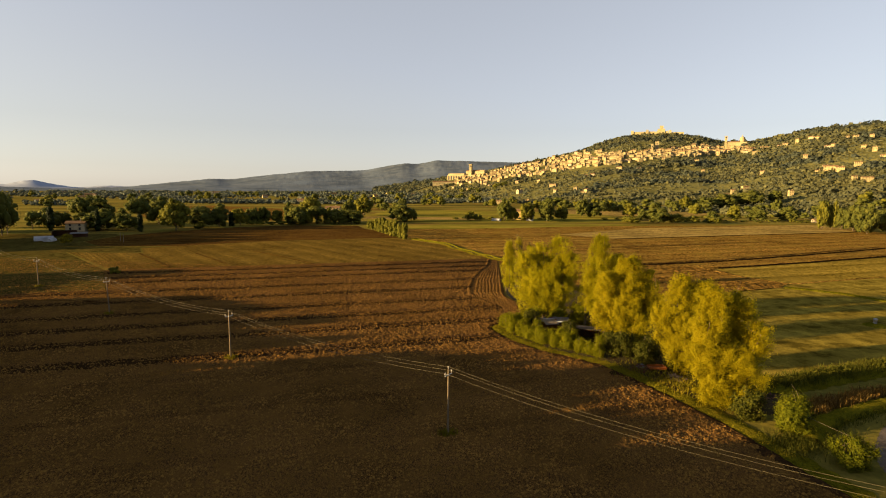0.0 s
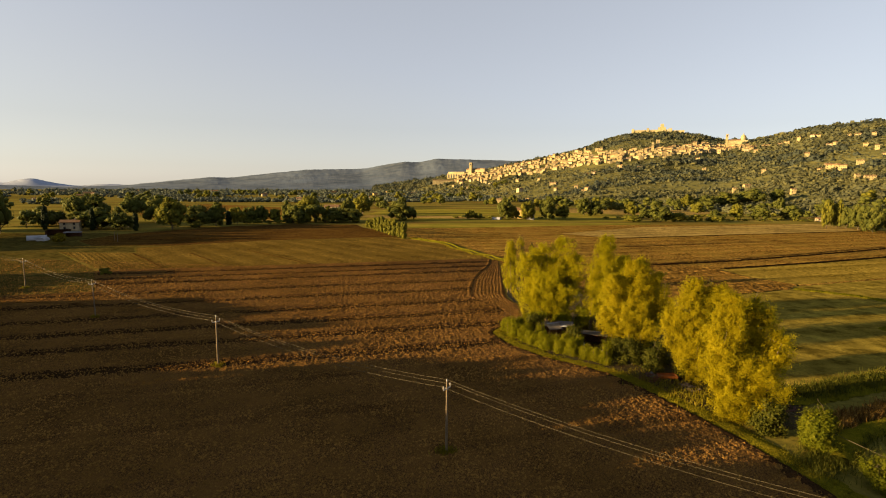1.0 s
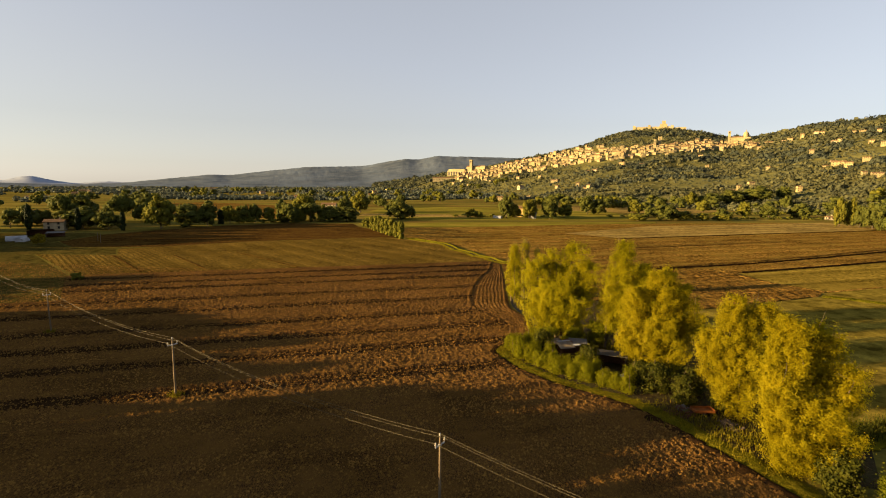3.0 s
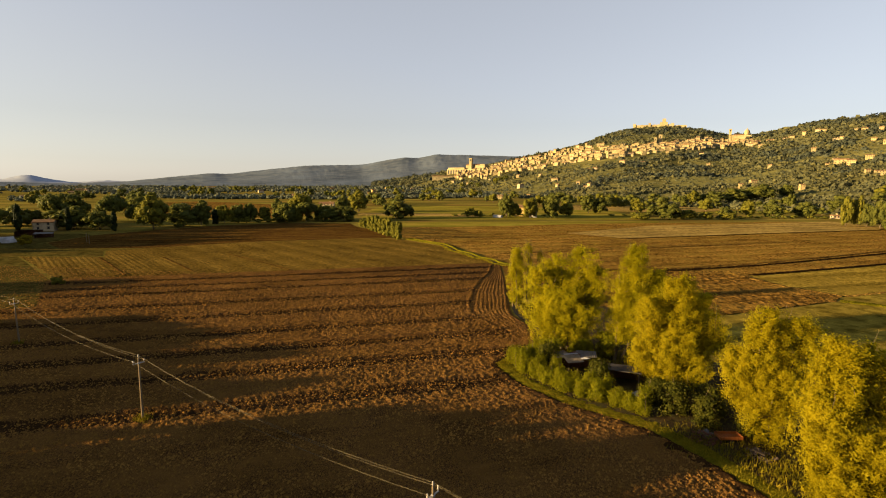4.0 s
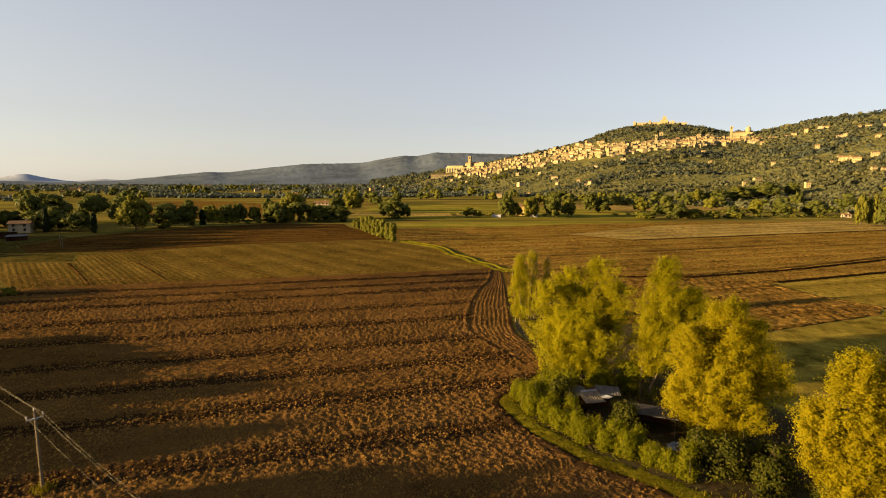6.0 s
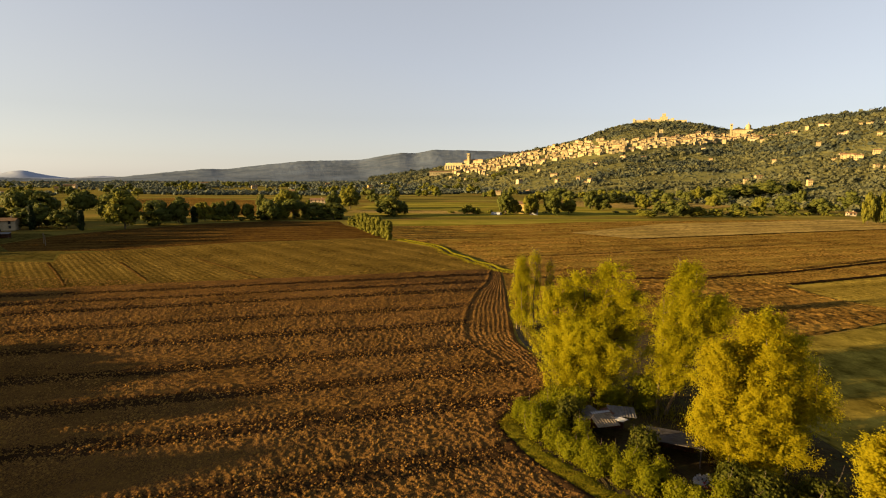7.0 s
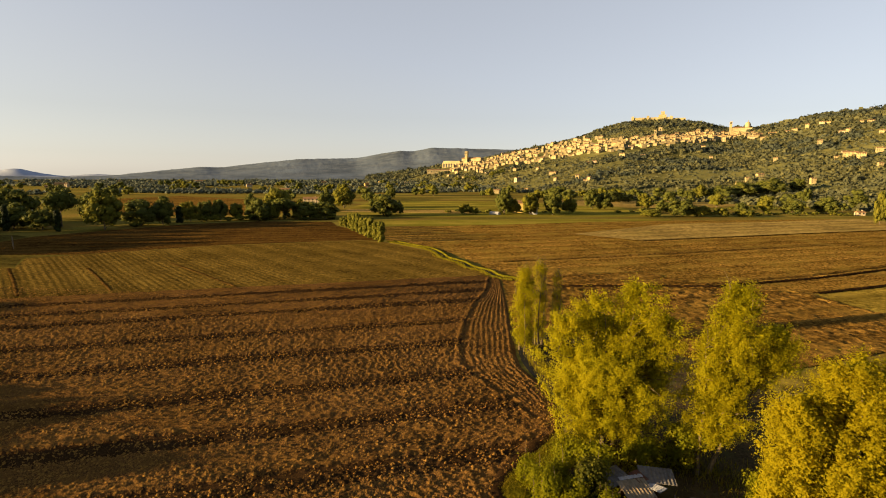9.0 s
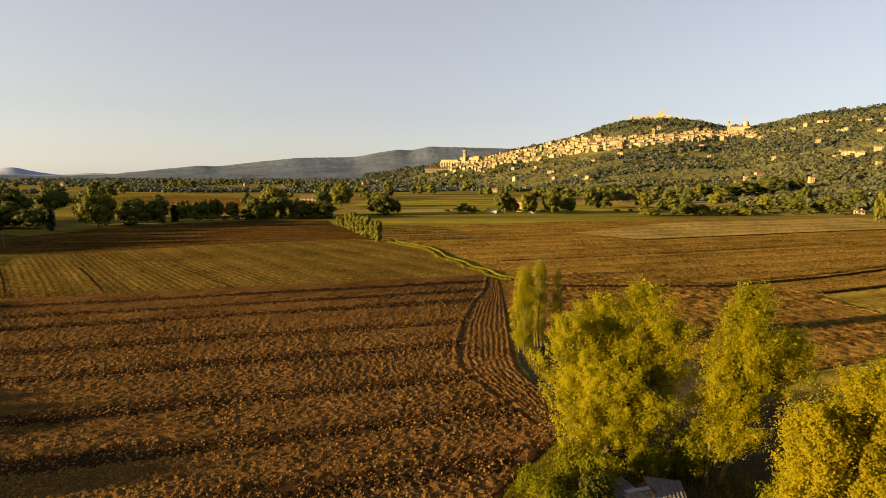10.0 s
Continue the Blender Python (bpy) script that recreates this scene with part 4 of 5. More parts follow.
        ox, oy = off * math.sin(radians(27.6)), off * math.cos(radians(27.6))
        pts = [(x0 + ox + (x1 - x0) * i / 14, y0 + oy + (y1 - y0) * i / 14, z - 1.3 * 4 * (i / 14) * (1 - i / 14), 0.016) for i in range(15)]
        v, f = tubes([pts], 5)
        tagged(new("power_cable", mesh_np("power_cable", v, f, "wire", True)), "bare overhead wire sagging between poles", "cable", "power line")
for i, (x, y) in enumerate(POLES[1:5]):
    tufts("pole_grass", "grass left standing round the pole's foot", [(x - 0.6, y), (x + 0.6, y)], 260, "grass", 0.5, 0.15, 70 + i, 0.5)


# ---- trees of the plain ----
KIND = {
    "oak": ("broadleaf_tree", "dark green round-headed tree", "oak", "bark", 0.04, 0.55, 0.0),
    "lit": ("broadleaf_tree", "olive-green round-headed tree turning yellow", "lit", "bark", 0.03, 0.6, 0.0),
    "pine": ("umbrella_pine", "umbrella pine with a flat dark crown", "oak", "bark", 0.48, 0.5, 0.0),
    "cyp": ("cypress", "slim dark evergreen cypress tree", "cypress", "bark", 0.04, 0.5, 0.6),
    "clip": ("clipped_tree", "small upright clipped tree in a row", "lit", "bark", 0.05, 0.3, 0.45),
    "shrub": ("bush", "dark evergreen shrub below the tree belt", "oak", "bark", 0.03, 0.5, 0.0),
    "bush": ("bush", "rounded green bush beside a field", "lit", "bark", 0.04, 0.5, 0.0),
}
models = {}


def lump_crown(h, w, low, top, seed, col, n):
    """Arrays for a crown of many rough clumps, with loose leaf sprays standing out of them."""
    rng = np.random.default_rng(seed)
    bm = bmesh.new()
    bmesh.ops.create_icosphere(bm, subdivisions=1, radius=1.0)
    bm.verts.ensure_lookup_table()
    base = np.array([v.co[:] for v in bm.verts])
    tri = np.array([[v.index for v in f.verts] for f in bm.faces])
    bm.free()
    d = rng.normal(size=(n, 3))
    d /= np.linalg.norm(d, axis=1)[:, None]
    d[:, 2] = np.where(d[:, 2] < -0.85, -d[:, 2], d[:, 2])
    rad = np.cbrt(rng.uniform(0.2, 1, n))
    # boughs swell the crown unevenly to some sides
    an = np.arctan2(d[:, 1], d[:, 0])
    rad = rad * (1 + 0.16 * np.sin(2 * an + seed) + 0.12 * np.sin(3 * an + 4 * d[:, 2] - seed))
    if col:
        size = w * rng.uniform(0.2, 0.3, n)
        f = rng.random(n)
        rr = np.sqrt(rng.random(n)) * (np.sin(math.pi * (0.1 + 0.84 * f ** 0.8)) ** top) * (w / 2 - size * 0.7)
        c = np.stack([rr * np.cos(an), rr * np.sin(an), h * low + f * (h * (1 - low) - size)], -1)
    else:
        size = w * rng.uniform(0.11, 0.21, n) * (1.0 if n > 30 else 1.3)
        half = np.stack([w / 2 - size * 0.5, w / 2 - size * 0.5, h * (1 - low) / 2 - size * 0.5], -1)
        c = d * rad[:, None] * half + (0, 0, h * (1 + low) / 2)
    stretch = np.array([1, 1, 0.85 + col])
    v = base[None] * rng.uniform(0.78, 1.12, (n, len(base), 1)) * size[:, None, None] * stretch * 0.86 + c[:, None]
    fs = tri[None] + (np.arange(n) * len(base))[:, None, None]
    per = 42 if n > 30 else 28
    out = rng.normal(size=(n * per, 3))
    out /= np.linalg.norm(out, axis=1)[:, None]
    lc = np.repeat(c, per, 0) + out * np.repeat(size, per)[:, None] * rng.uniform(0.72, 1.22, (n * per, 1)) * stretch
    lv, lq = leaf_quads(lc, 0.05 * w * (1.5 if col else 1), rng, out=out)
    k = len(base) * n
    lt = np.concatenate([lq[:, [0, 1, 2]], lq[:, [0, 2, 3]]]) + k
    return np.concatenate([v.reshape(-1, 3), lv]), np.concatenate([fs.reshape(-1, 3), lt])


def plain_tree(kind, x, y, w, h, group, variant, distant=False):
    """One of four shapes of its kind, built the first time and then copied at its own size and turn."""
    key = (kind, variant % 4, distant)
    name, label, leaves, bark, low, top, col = KIND[kind]
    ow, oh = (4.5, 14) if kind == "cyp" else (4.5, 10) if kind == "clip" else ((8, 7) if kind in ("bush", "shrub") else (16, 16))
    m = pose(x, y, float(height(x, y)), 0, 0, (variant * 77) % 360) @ Matrix.Diagonal((w / ow, w / ow, h / oh, 1))
    if key not in models:
        seed = 300 + len(models) * 7
        root = new(name)
        tagged(root, label, "bush" if kind in ("bush", "shrub") else "tree", group)
        r = 0.02 * oh
        paths = [[(0, 0, -0.2, r * 1.4), (0.1, 0, oh * low * 0.6, r), (0, 0.1, oh * 0.55, r * 0.7), (0, 0, oh * 0.8, r * 0.2)]]
        for i in range(5):
            a = i * 1.26 + seed
            z0 = oh * (low * 0.8 + 0.06 * i)
            paths.append([(0, 0, z0, r * 0.6), (ow * 0.16 * math.cos(a), ow * 0.16 * math.sin(a), z0 + oh * 0.12, r * 0.4), (ow * 0.33 * math.cos(a), ow * 0.33 * math.sin(a), z0 + oh * 0.25, r * 0.15)])
        v, f = tubes(paths, 6)
        child(new("trunk", mesh_np("trunk", v, f, bark, True)), root)
        v, f = lump_crown(oh, ow, low, top, seed, col, 18 if distant else 60)
        child(new("crown", mesh_np("crown", v, f, leaves, True)), root)
        models[key] = root
        root.matrix_world = m
        return root
    src = models[key]
    old = src.matrix_basis.copy()
    src.matrix_basis = Matrix()
    ob = copy_thing(src, m)
    src.matrix_basis = old
    return ob


WEST = [("oak", -343, 351, 14, 11), ("pine", -322, 346, 16, 22), ("oak", -325, 364, 23, 22), ("oak", -291, 332, 22, 14), ("cyp", -254, 324, 4, 13), ("pine", -274, 347, 18, 22),
        ("oak", -320, 386, 9, 13), ("oak", -291, 392, 20, 21), ("lit", -237, 338, 18, 21), ("oak", -243, 371, 12, 16), ("oak", -231, 360, 20, 16), ("oak", -224, 371, 15, 17),
        ("cyp", -222, 385, 6, 12), ("lit", -218, 391, 12, 14), ("cyp", -318, 318, 5, 17), ("cyp", -285, 322, 4, 15), ("oak", -312, 345, 20, 12), ("oak", -270, 330, 16, 12), ("oak", -350, 300, 16, 9), ("oak", -372, 330, 18, 10)]
MIDDLE = [("oak", -211, 398, 11, 14), ("oak", -204, 404, 11, 15), ("lit", -196, 411, 11, 12), ("oak", -190, 424, 12, 17), ("oak", -179, 410, 17, 15), ("lit", -171, 417, 9, 10),
          ("lit", -178, 439, 21, 22), ("pine", -166, 423, 17, 15), ("lit", -160, 436, 10, 13), ("oak", -148, 427, 18, 13), ("oak", -137, 430, 18, 12), ("oak", -167, 513, 15, 18),
          ("lit", -163, 550, 22, 22), ("oak", -170, 667, 12, 12), ("oak", -103, 468, 22, 17), ("oak", -95, 483, 10, 11), ("oak", -168, 767, 14, 15), ("bush", -103, 373, 6, 7)]
FARM = [("bush", -40, 495, 10, 9), ("bush", -33, 497, 9, 7), ("oak", -7, 502, 16, 21), ("lit", 1, 504, 10, 13), ("lit", 14, 500, 14, 18), ("oak", 33, 504, 17, 21), ("lit", 48, 521, 13, 14),
        ("oak", 77, 586, 15, 20), ("oak", 89, 589, 17, 16), ("lit", 129, 598, 14, 16), ("oak", 136, 506, 19, 14), ("bush", 152, 509, 13, 9), ("bush", 169, 513, 13, 7), ("oak", 133, 548, 12, 11),
        ("bush", 188, 516, 14, 7), ("bush", 110, 500, 14, 6)]
EAST = [("lit", 223, 560, 14, 16), ("oak", 244, 557, 18, 14), ("oak", 275, 563, 22, 15), ("oak", 322, 685, 11, 20), ("oak", 340, 628, 16, 15), ("lit", 247, 452, 8, 23), ("lit", 256, 454, 8, 22),
        ("oak", 260, 450, 10, 18), ("oak", 261, 437, 12, 20), ("oak", 261, 421, 14, 21), ("lit", 252, 806, 21, 20), ("oak", 279, 812, 31, 19), ("oak", 311, 821, 31, 21), ("oak", 349, 830, 41, 22),
        ("oak", 391, 841, 20, 18), ("oak", 225, 767, 17, 15), ("oak", 198, 547, 12, 10), ("oak", 275, 455, 14, 18), ("oak", 290, 440, 16, 20), ("lit", 280, 430, 12, 15)]
k = 0
for rows, group in ((WEST, "western tree belt"), (MIDDLE, "middle tree belt"), (FARM, "farm trees"), (EAST, "eastern trees")):
    for kind, x, y, w, h in rows:
        plain_tree(kind, x, y, w, h, group, k)
        k += 1
# the low hedge along the foot of the belts
hedge_line = [(-216, 380), (-178, 406), (-128, 418)]
rng_belt = random.Random(5)
for (x0, y0), (x1, y1) in zip(hedge_line, hedge_line[1:]):
    n = int(math.dist((x0, y0), (x1, y1)) / 8)
    for i in range(n):
        f = (i + rng_belt.uniform(0.2, 0.8)) / n
        plain_tree(rng_belt.choice(("shrub", "shrub", "bush")), x0 + (x1 - x0) * f, y0 + (y1 - y0) * f + rng_belt.uniform(8, 16), rng_belt.uniform(6, 10), rng_belt.uniform(2.5, 5), "belt hedge", k, True)
        k += 1
# a short row of clipped trees by the ditch
for i in range(8):
    f = i / 7
    plain_tree("clip", -97 + 33 * f, 366 - 55 * f, 4.6, 9.6 + (i % 3) * 0.8, "clipped row", i)
# scattered trees and hedges farther over the plain
rng_plain = random.Random(12)
for i in range(120):
    p = rng_plain.uniform(-56, 40)
    r = rng_plain.uniform(620, 1700) if p < 0 else rng_plain.uniform(620, 840)
    x, y, z = at(p, r)
    if (-160 < x < 110 and 440 < y < 700) or (p < -5 and r < 850 and rng_plain.random() < 0.7):
        continue
    n = rng_plain.choice((1, 1, 2, 4))
    for j in range(n):
        s = rng_plain.uniform(9, 17)
        plain_tree(rng_plain.choice(("oak", "oak", "lit")), x + j * s * 0.8, y + rng_plain.uniform(-4, 4), s * 1.15, s, "trees of the plain", k, True)
        k += 1
# low hedges between the farm fields
for x0, y0, x1, y1 in ((-60, 514, 40, 526), (90, 545, 190, 572), (130, 522, 290, 548), (200, 600, 330, 640)):
    n = int(math.dist((x0, y0), (x1, y1)) / 9)
    for i in range(n):
        f = (i + rng_belt.uniform(0.1, 0.9)) / n
        plain_tree(rng_belt.choice(("shrub", "bush", "bush")), x0 + (x1 - x0) * f, y0 + (y1 - y0) * f + rng_belt.uniform(-3, 3), rng_belt.uniform(5, 9), rng_belt.uniform(2, 4.5), "field hedges", k, True)
        k += 1
# a wood beyond the field's western end, which throws the long evening shade
for i, (q, h, w) in enumerate([(-40, 23, 20), (-27, 24, 20), (-14, 24, 20), (-2, 24, 20), (10, 24, 19), (22, 24, 19), (33, 24, 18), (44, 24, 18), (54, 24, 14), (62, 22.5, 10), (66, 21.5, 9), (70, 22, 9), (73.5, 22.5, 9), (77, 25, 12),
                               (86, 25, 9), (94, 19.5, 8), (102.5, 11.5, 8), (111, 17, 10), (119, 15, 10), (127, 15, 12), (135, 14.5, 12), (143, 13.5, 13), (151, 12.5, 12), (159, 11, 12)]):
    u = -87 + 5 * math.sin(i * 2.1)
    plain_tree("oak", 0.924 * u - 0.382 * q, 0.382 * u + 0.924 * q, w * 1.3, h * 1.05, "western wood", k, True)
    k += 1


for i, (q, h, w) in enumerate([(-33, 25.5, 20), (-20, 25.5, 20), (-8, 25.5, 20), (4, 25.5, 20), (16, 25.5, 19), (28, 25.5, 19), (39, 25.5, 18), (49, 25.5, 16), (56, 25, 11), (60, 25, 8), (74, 26, 9), (79, 26, 11), (83, 25, 8), (90, 23, 8), (98, 18, 6), (108, 14.5, 7), (115, 17, 10), (123, 14, 11), (131, 13, 12), (139, 9, 12), (147, 8, 12)]):
    u = -99 + 3 * math.sin(i * 1.7)
    plain_tree("oak", 0.924 * u - 0.382 * q, 0.382 * u + 0.924 * q, w * 1.3, h * 1.05, "western wood", k, True)
    k += 1
for i, (q, h) in enumerate(((166, 10), (175, 11), (184, 10), (193, 11), (202, 14), (207, 17), (212, 15))):
    plain_tree("oak", 0.924 * -132 - 0.382 * q, 0.382 * -132 + 0.924 * q, 13, h, "western wood", k, True)
    k += 1
for i in range(17):
    q = 320 + i * 8.5
    u = -188 + 6 * math.sin(i * 1.9) - (24 if 392 < q < 425 else 0)
    plain_tree("oak", 0.924 * u - 0.382 * q, 0.382 * u + 0.924 * q, 13, (27 if q < 400 else 14) + 2 * math.sin(i * 2.7), "western wood", k, True)
    k += 1
for x, y, h in ((-300, 214, 20), (-312, 228, 22), (-326, 243, 21), (-304, 258, 18), (-334, 206, 22), (-318, 190, 20)):
    plain_tree("oak", x, y, 20, h * 1.15, "western wood", k, True)
    k += 1


def lumps(name, label, places, mat, seed, squash=0.8, leaves=12):
    """Distant woodland: for every tree a small solid heart and a ragged shell of leaf sprays, all in one."""
    rng = np.random.default_rng(seed)
    base = np.array([(1, 0, 0), (0, 1, 0), (-1, 0, 0), (0, -1, 0), (0, 0, 1), (0, 0, -1)], float)
    tri = np.array([(0, 1, 4), (1, 2, 4), (2, 3, 4), (3, 0, 4), (1, 0, 5), (2, 1, 5), (3, 2, 5), (0, 3, 5)])
    p = np.array(places)
    n = len(p)
    form = p[:, None, 3:4] * np.array([1, 1, squash]) * rng.uniform(0.75, 1.3, (n, 1, 3))
    mid = p[:, :3] + np.stack([p[:, 3] * 0, p[:, 3] * 0, p[:, 3] * 0.5], -1)
    v = base[None] * rng.uniform(0.75, 1.05, (n, 6, 1)) * form + mid[:, None]
    f = (tri[None] + (np.arange(n) * 6)[:, None, None]).reshape(-1, 3)
    d = rng.normal(size=(n, leaves, 3))
    d[..., 2] = np.abs(d[..., 2]) * 1.1 - 0.25
    d /= np.linalg.norm(d, axis=2)[..., None]
    c = mid[:, None] + d * form * rng.uniform(0.62, 1.08, (n, leaves, 1))
    lv, lq = leaf_quads(c.reshape(-1, 3), np.repeat(p[:, 3] * 0.74, leaves)[:, None], rng, long=1.3, out=d.reshape(-1, 3) * 0.8)
    k = n * 6
    f = np.concatenate([f, lq[:, [0, 1, 2]] + k, lq[:, [0, 2, 3]] + k])
    tagged(new(name, mesh_np(name, np.concatenate([v.reshape(-1, 3), lv]), f, mat)), label, "woods", kind="stuff")


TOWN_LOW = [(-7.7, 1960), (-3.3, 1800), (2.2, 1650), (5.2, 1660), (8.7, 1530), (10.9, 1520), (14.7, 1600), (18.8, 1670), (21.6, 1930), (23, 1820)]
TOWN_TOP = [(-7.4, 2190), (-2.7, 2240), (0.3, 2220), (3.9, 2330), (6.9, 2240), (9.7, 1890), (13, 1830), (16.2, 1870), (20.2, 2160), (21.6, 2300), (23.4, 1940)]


def hill_woods():
    rng = np.random.default_rng(61)
    n = 90000
    P, R = rng.uniform(-16, 46, n), rng.uniform(640, 2800, n)
    a = np.radians(P)
    X, Y = CX + R * np.sin(a), CY + R * np.cos(a)
    Z = height(X, Y)
    crest = np.interp(P, *zip(*CREST))
    foot = np.interp(P, *zip(*FOOT))
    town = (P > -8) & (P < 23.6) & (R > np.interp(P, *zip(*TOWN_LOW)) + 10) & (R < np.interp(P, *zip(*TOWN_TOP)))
    dens = fbm(X / 300, Y / 110, 62, 4, 0.6)
    castle = (P > 11) & (P < 17.5) & (R > 2600)
    keep = (R < crest + 30) & (R > foot - 60) & ~town & ~castle
    s = 2.4 + 5.0 * rng.random(n) ** 2.0
    s = s * np.clip(R / 1300, 0.85, 1.7) * np.where((R > crest - 60) & (P > 19), 1.3, 1.0)
    woods = keep & ((dens > np.interp(P, [-8, 5, 12, 18, 22, 30], [0.52, 0.5, 0.52, 0.52, 0.48, 0.45])) | (R > crest - 220) | (rng.random(n) < 0.05))
    # olives stand in ranks along the slope, with grass between them
    rank = (X * 0.34 - Y * 0.94) / 13
    groves = keep & ~woods & (np.abs(rank - np.round(rank)) < 0.24) & (rng.random(n) < 0.6)
    every = np.stack([X, Y, Z - 0.3 * s, s], -1)
    near = R < 1050
    dark = fbm(X / 130, Y / 70, 68, 3) > 0.56
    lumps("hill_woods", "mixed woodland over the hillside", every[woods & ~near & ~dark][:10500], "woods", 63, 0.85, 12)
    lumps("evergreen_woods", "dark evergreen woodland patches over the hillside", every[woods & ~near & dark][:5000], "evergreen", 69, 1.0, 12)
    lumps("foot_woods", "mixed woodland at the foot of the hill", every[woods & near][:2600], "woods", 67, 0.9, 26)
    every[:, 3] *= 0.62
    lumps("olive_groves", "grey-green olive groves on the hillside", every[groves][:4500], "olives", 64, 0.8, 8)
    P, R = rng.uniform(-60, 8, 16000), 900 + 2200 * rng.random(16000) ** 1.2
    a = np.radians(P)
    X, Y = CX + R * np.sin(a), CY + R * np.cos(a)
    d = fbm(X / 200, Y / 90, 65, 3)
    ok = ((d > 0.54) | ((R > 1500) & (d > 0.46))) & (R < np.interp(P, *zip(*FOOT)) + 50)
    lumps("plain_woods", "tree belts far over the plain", np.stack([X, Y, height(X, Y), rng.uniform(3.0, 7.0, 16000) * np.clip(R / 1500, 0.8, 1.5)], -1)[ok], "hazy_belts", 66, 0.8, 8)


hill_woods()


# ---- houses ----
def gable(bm, w, d, z0, z1, over=0.5):
    """A ridged roof slab along x with eaves."""
    w, d = w / 2 + over, d / 2 + over
    t = 0.3
    vs = [bm.verts.new(c) for c in ((-w, -d, z0), (w, -d, z0), (w, 0, z1), (-w, 0, z1), (w, d, z0), (-w, d, z0), (-w, -d, z0 + t), (w, -d, z0 + t), (w, 0, z1 + t), (-w, 0, z1 + t), (w, d, z0 + t), (-w, d, z0 + t))]
    for f in ((0, 3, 2, 1), (3, 5, 4, 2), (6, 7, 8, 9), (9, 8, 10, 11), (0, 1, 7, 6), (4, 5, 11, 10), (1, 2, 8, 7), (2, 4, 10, 8), (0, 6, 9, 3), (3, 9, 11, 5)):
        bm.faces.new([vs[i] for i in f])
    return bm


def walls(w, d, h, rise):
    bm = bmesh.new()
    pts = [(-w / 2, -d / 2), (w / 2, -d / 2), (w / 2, d / 2), (-w / 2, d / 2)]
    lo = [bm.verts.new((x, y, -6)) for x, y in pts]
    hi = [bm.verts.new((x, y, h)) for x, y in pts]
    r = [bm.verts.new((-w / 2, 0, h + rise)), bm.verts.new((w / 2, 0, h + rise))]
    bm.faces.new((lo[0], lo[1], hi[1], hi[0]))
    bm.faces.new((lo[2], lo[3], hi[3], hi[2]))
    bm.faces.new((lo[1], lo[2], hi[2], r[1], hi[1]))
    bm.faces.new((lo[3], lo[0], hi[0], r[0], hi[3]))
    return bm


def house(name, label, x, y, z, turn, w, d, h, wall="stone", group="", cols=3, rows=2, chimney=True, roof="tile"):
    """A house: walls, tiled roof with eaves, shuttered windows set into the faces, a chimney."""
    root = empty(name, x, y, z, turn)
    tagged(root, label, "house", group)
    rise = d * 0.2
    part("wall", walls(w, d, h, rise), wall, root)
    rf = part("roof", gable(bmesh.new(), w, d, h, h + rise), roof, root)
    for r in range(rows):
        for c in range(cols):
            xx, zz = (c + 0.5) / cols * w - w / 2, h * (r + 0.45) / rows
            part("window", boxes((xx - 0.6, xx + 0.6, -d / 2 - 0.06, -d / 2 + 0.1, zz, zz + 1.7)), "opening", root)
    part("window", boxes((-w / 2 - 0.06, -w / 2 + 0.1, -0.7, 0.7, h * 0.5, h * 0.5 + 1.6)), "opening", root)
    if chimney:
        part("chimney", boxes((w * 0.2, w * 0.2 + 0.9, -0.4, 0.5, h + rise * 0.4, h + rise + 1.2)), wall, rf)
    return root


def town():
    rng = random.Random(19)
    shapes = [house("town_house", "honey-coloured stone house in the hill town", 0, 0, -500, 0, w, d, h, m, "hill town", c, r)
              for w, d, h, m, c, r in ((10, 8, 8, "stone", 3, 2), (14, 9, 10, "stone", 4, 3), (8, 7, 11, "stone", 2, 3), (18, 9, 9, "stone", 4, 2), (12, 8, 7, "plaster", 3, 2), (9, 9, 13, "stone", 2, 3))]
    n = 0
    used = set()
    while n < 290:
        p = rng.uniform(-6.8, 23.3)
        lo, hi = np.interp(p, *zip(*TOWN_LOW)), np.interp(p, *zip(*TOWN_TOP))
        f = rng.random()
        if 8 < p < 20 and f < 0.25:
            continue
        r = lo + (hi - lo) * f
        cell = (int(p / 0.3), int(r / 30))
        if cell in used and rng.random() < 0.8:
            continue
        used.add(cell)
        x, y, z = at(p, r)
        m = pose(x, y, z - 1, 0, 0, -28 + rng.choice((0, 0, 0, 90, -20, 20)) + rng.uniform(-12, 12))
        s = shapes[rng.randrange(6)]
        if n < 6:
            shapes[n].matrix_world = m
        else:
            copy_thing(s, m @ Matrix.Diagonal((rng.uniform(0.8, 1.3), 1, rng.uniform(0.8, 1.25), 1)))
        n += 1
    for p, r in ((29.5, 1554), (29.1, 1560), (27.7, 1852), (28.1, 1805), (30.4, 1683), (31.0, 1689), (32.1, 1626), (31.7, 1472), (32.5, 1410), (18.5, 1556), (19.2, 1406), (27.6, 1420), (7.5, 1076), (7.9, 1070), (6.7, 1144),
                 (7.7, 1360), (8.4, 1365), (4.2, 1315), (4.5, 1195), (-1.9, 955), (1.5, 1057), (-4.2, 1880), (-3.4, 1780), (-6.1, 1900), (-7.0, 1858), (22.7, 2034), (23.5, 1813), (23.9, 1862), (25.8, 1847), (26.7, 1847), (25.3, 1870),
                 (22.2, 1037), (23.2, 1069), (27.1, 954), (21.6, 989), (31.6, 1226), (28.8, 1178), (29.3, 1240), (15.4, 1590), (11.1, 1449), (32.5, 1046), (31.6, 1059), (0.2, 1560), (2.6, 1480), (-5.2, 1700), (13.1, 1420), (33.2, 1300), (24.4, 1260)):
        x, y, z = at(p, r)
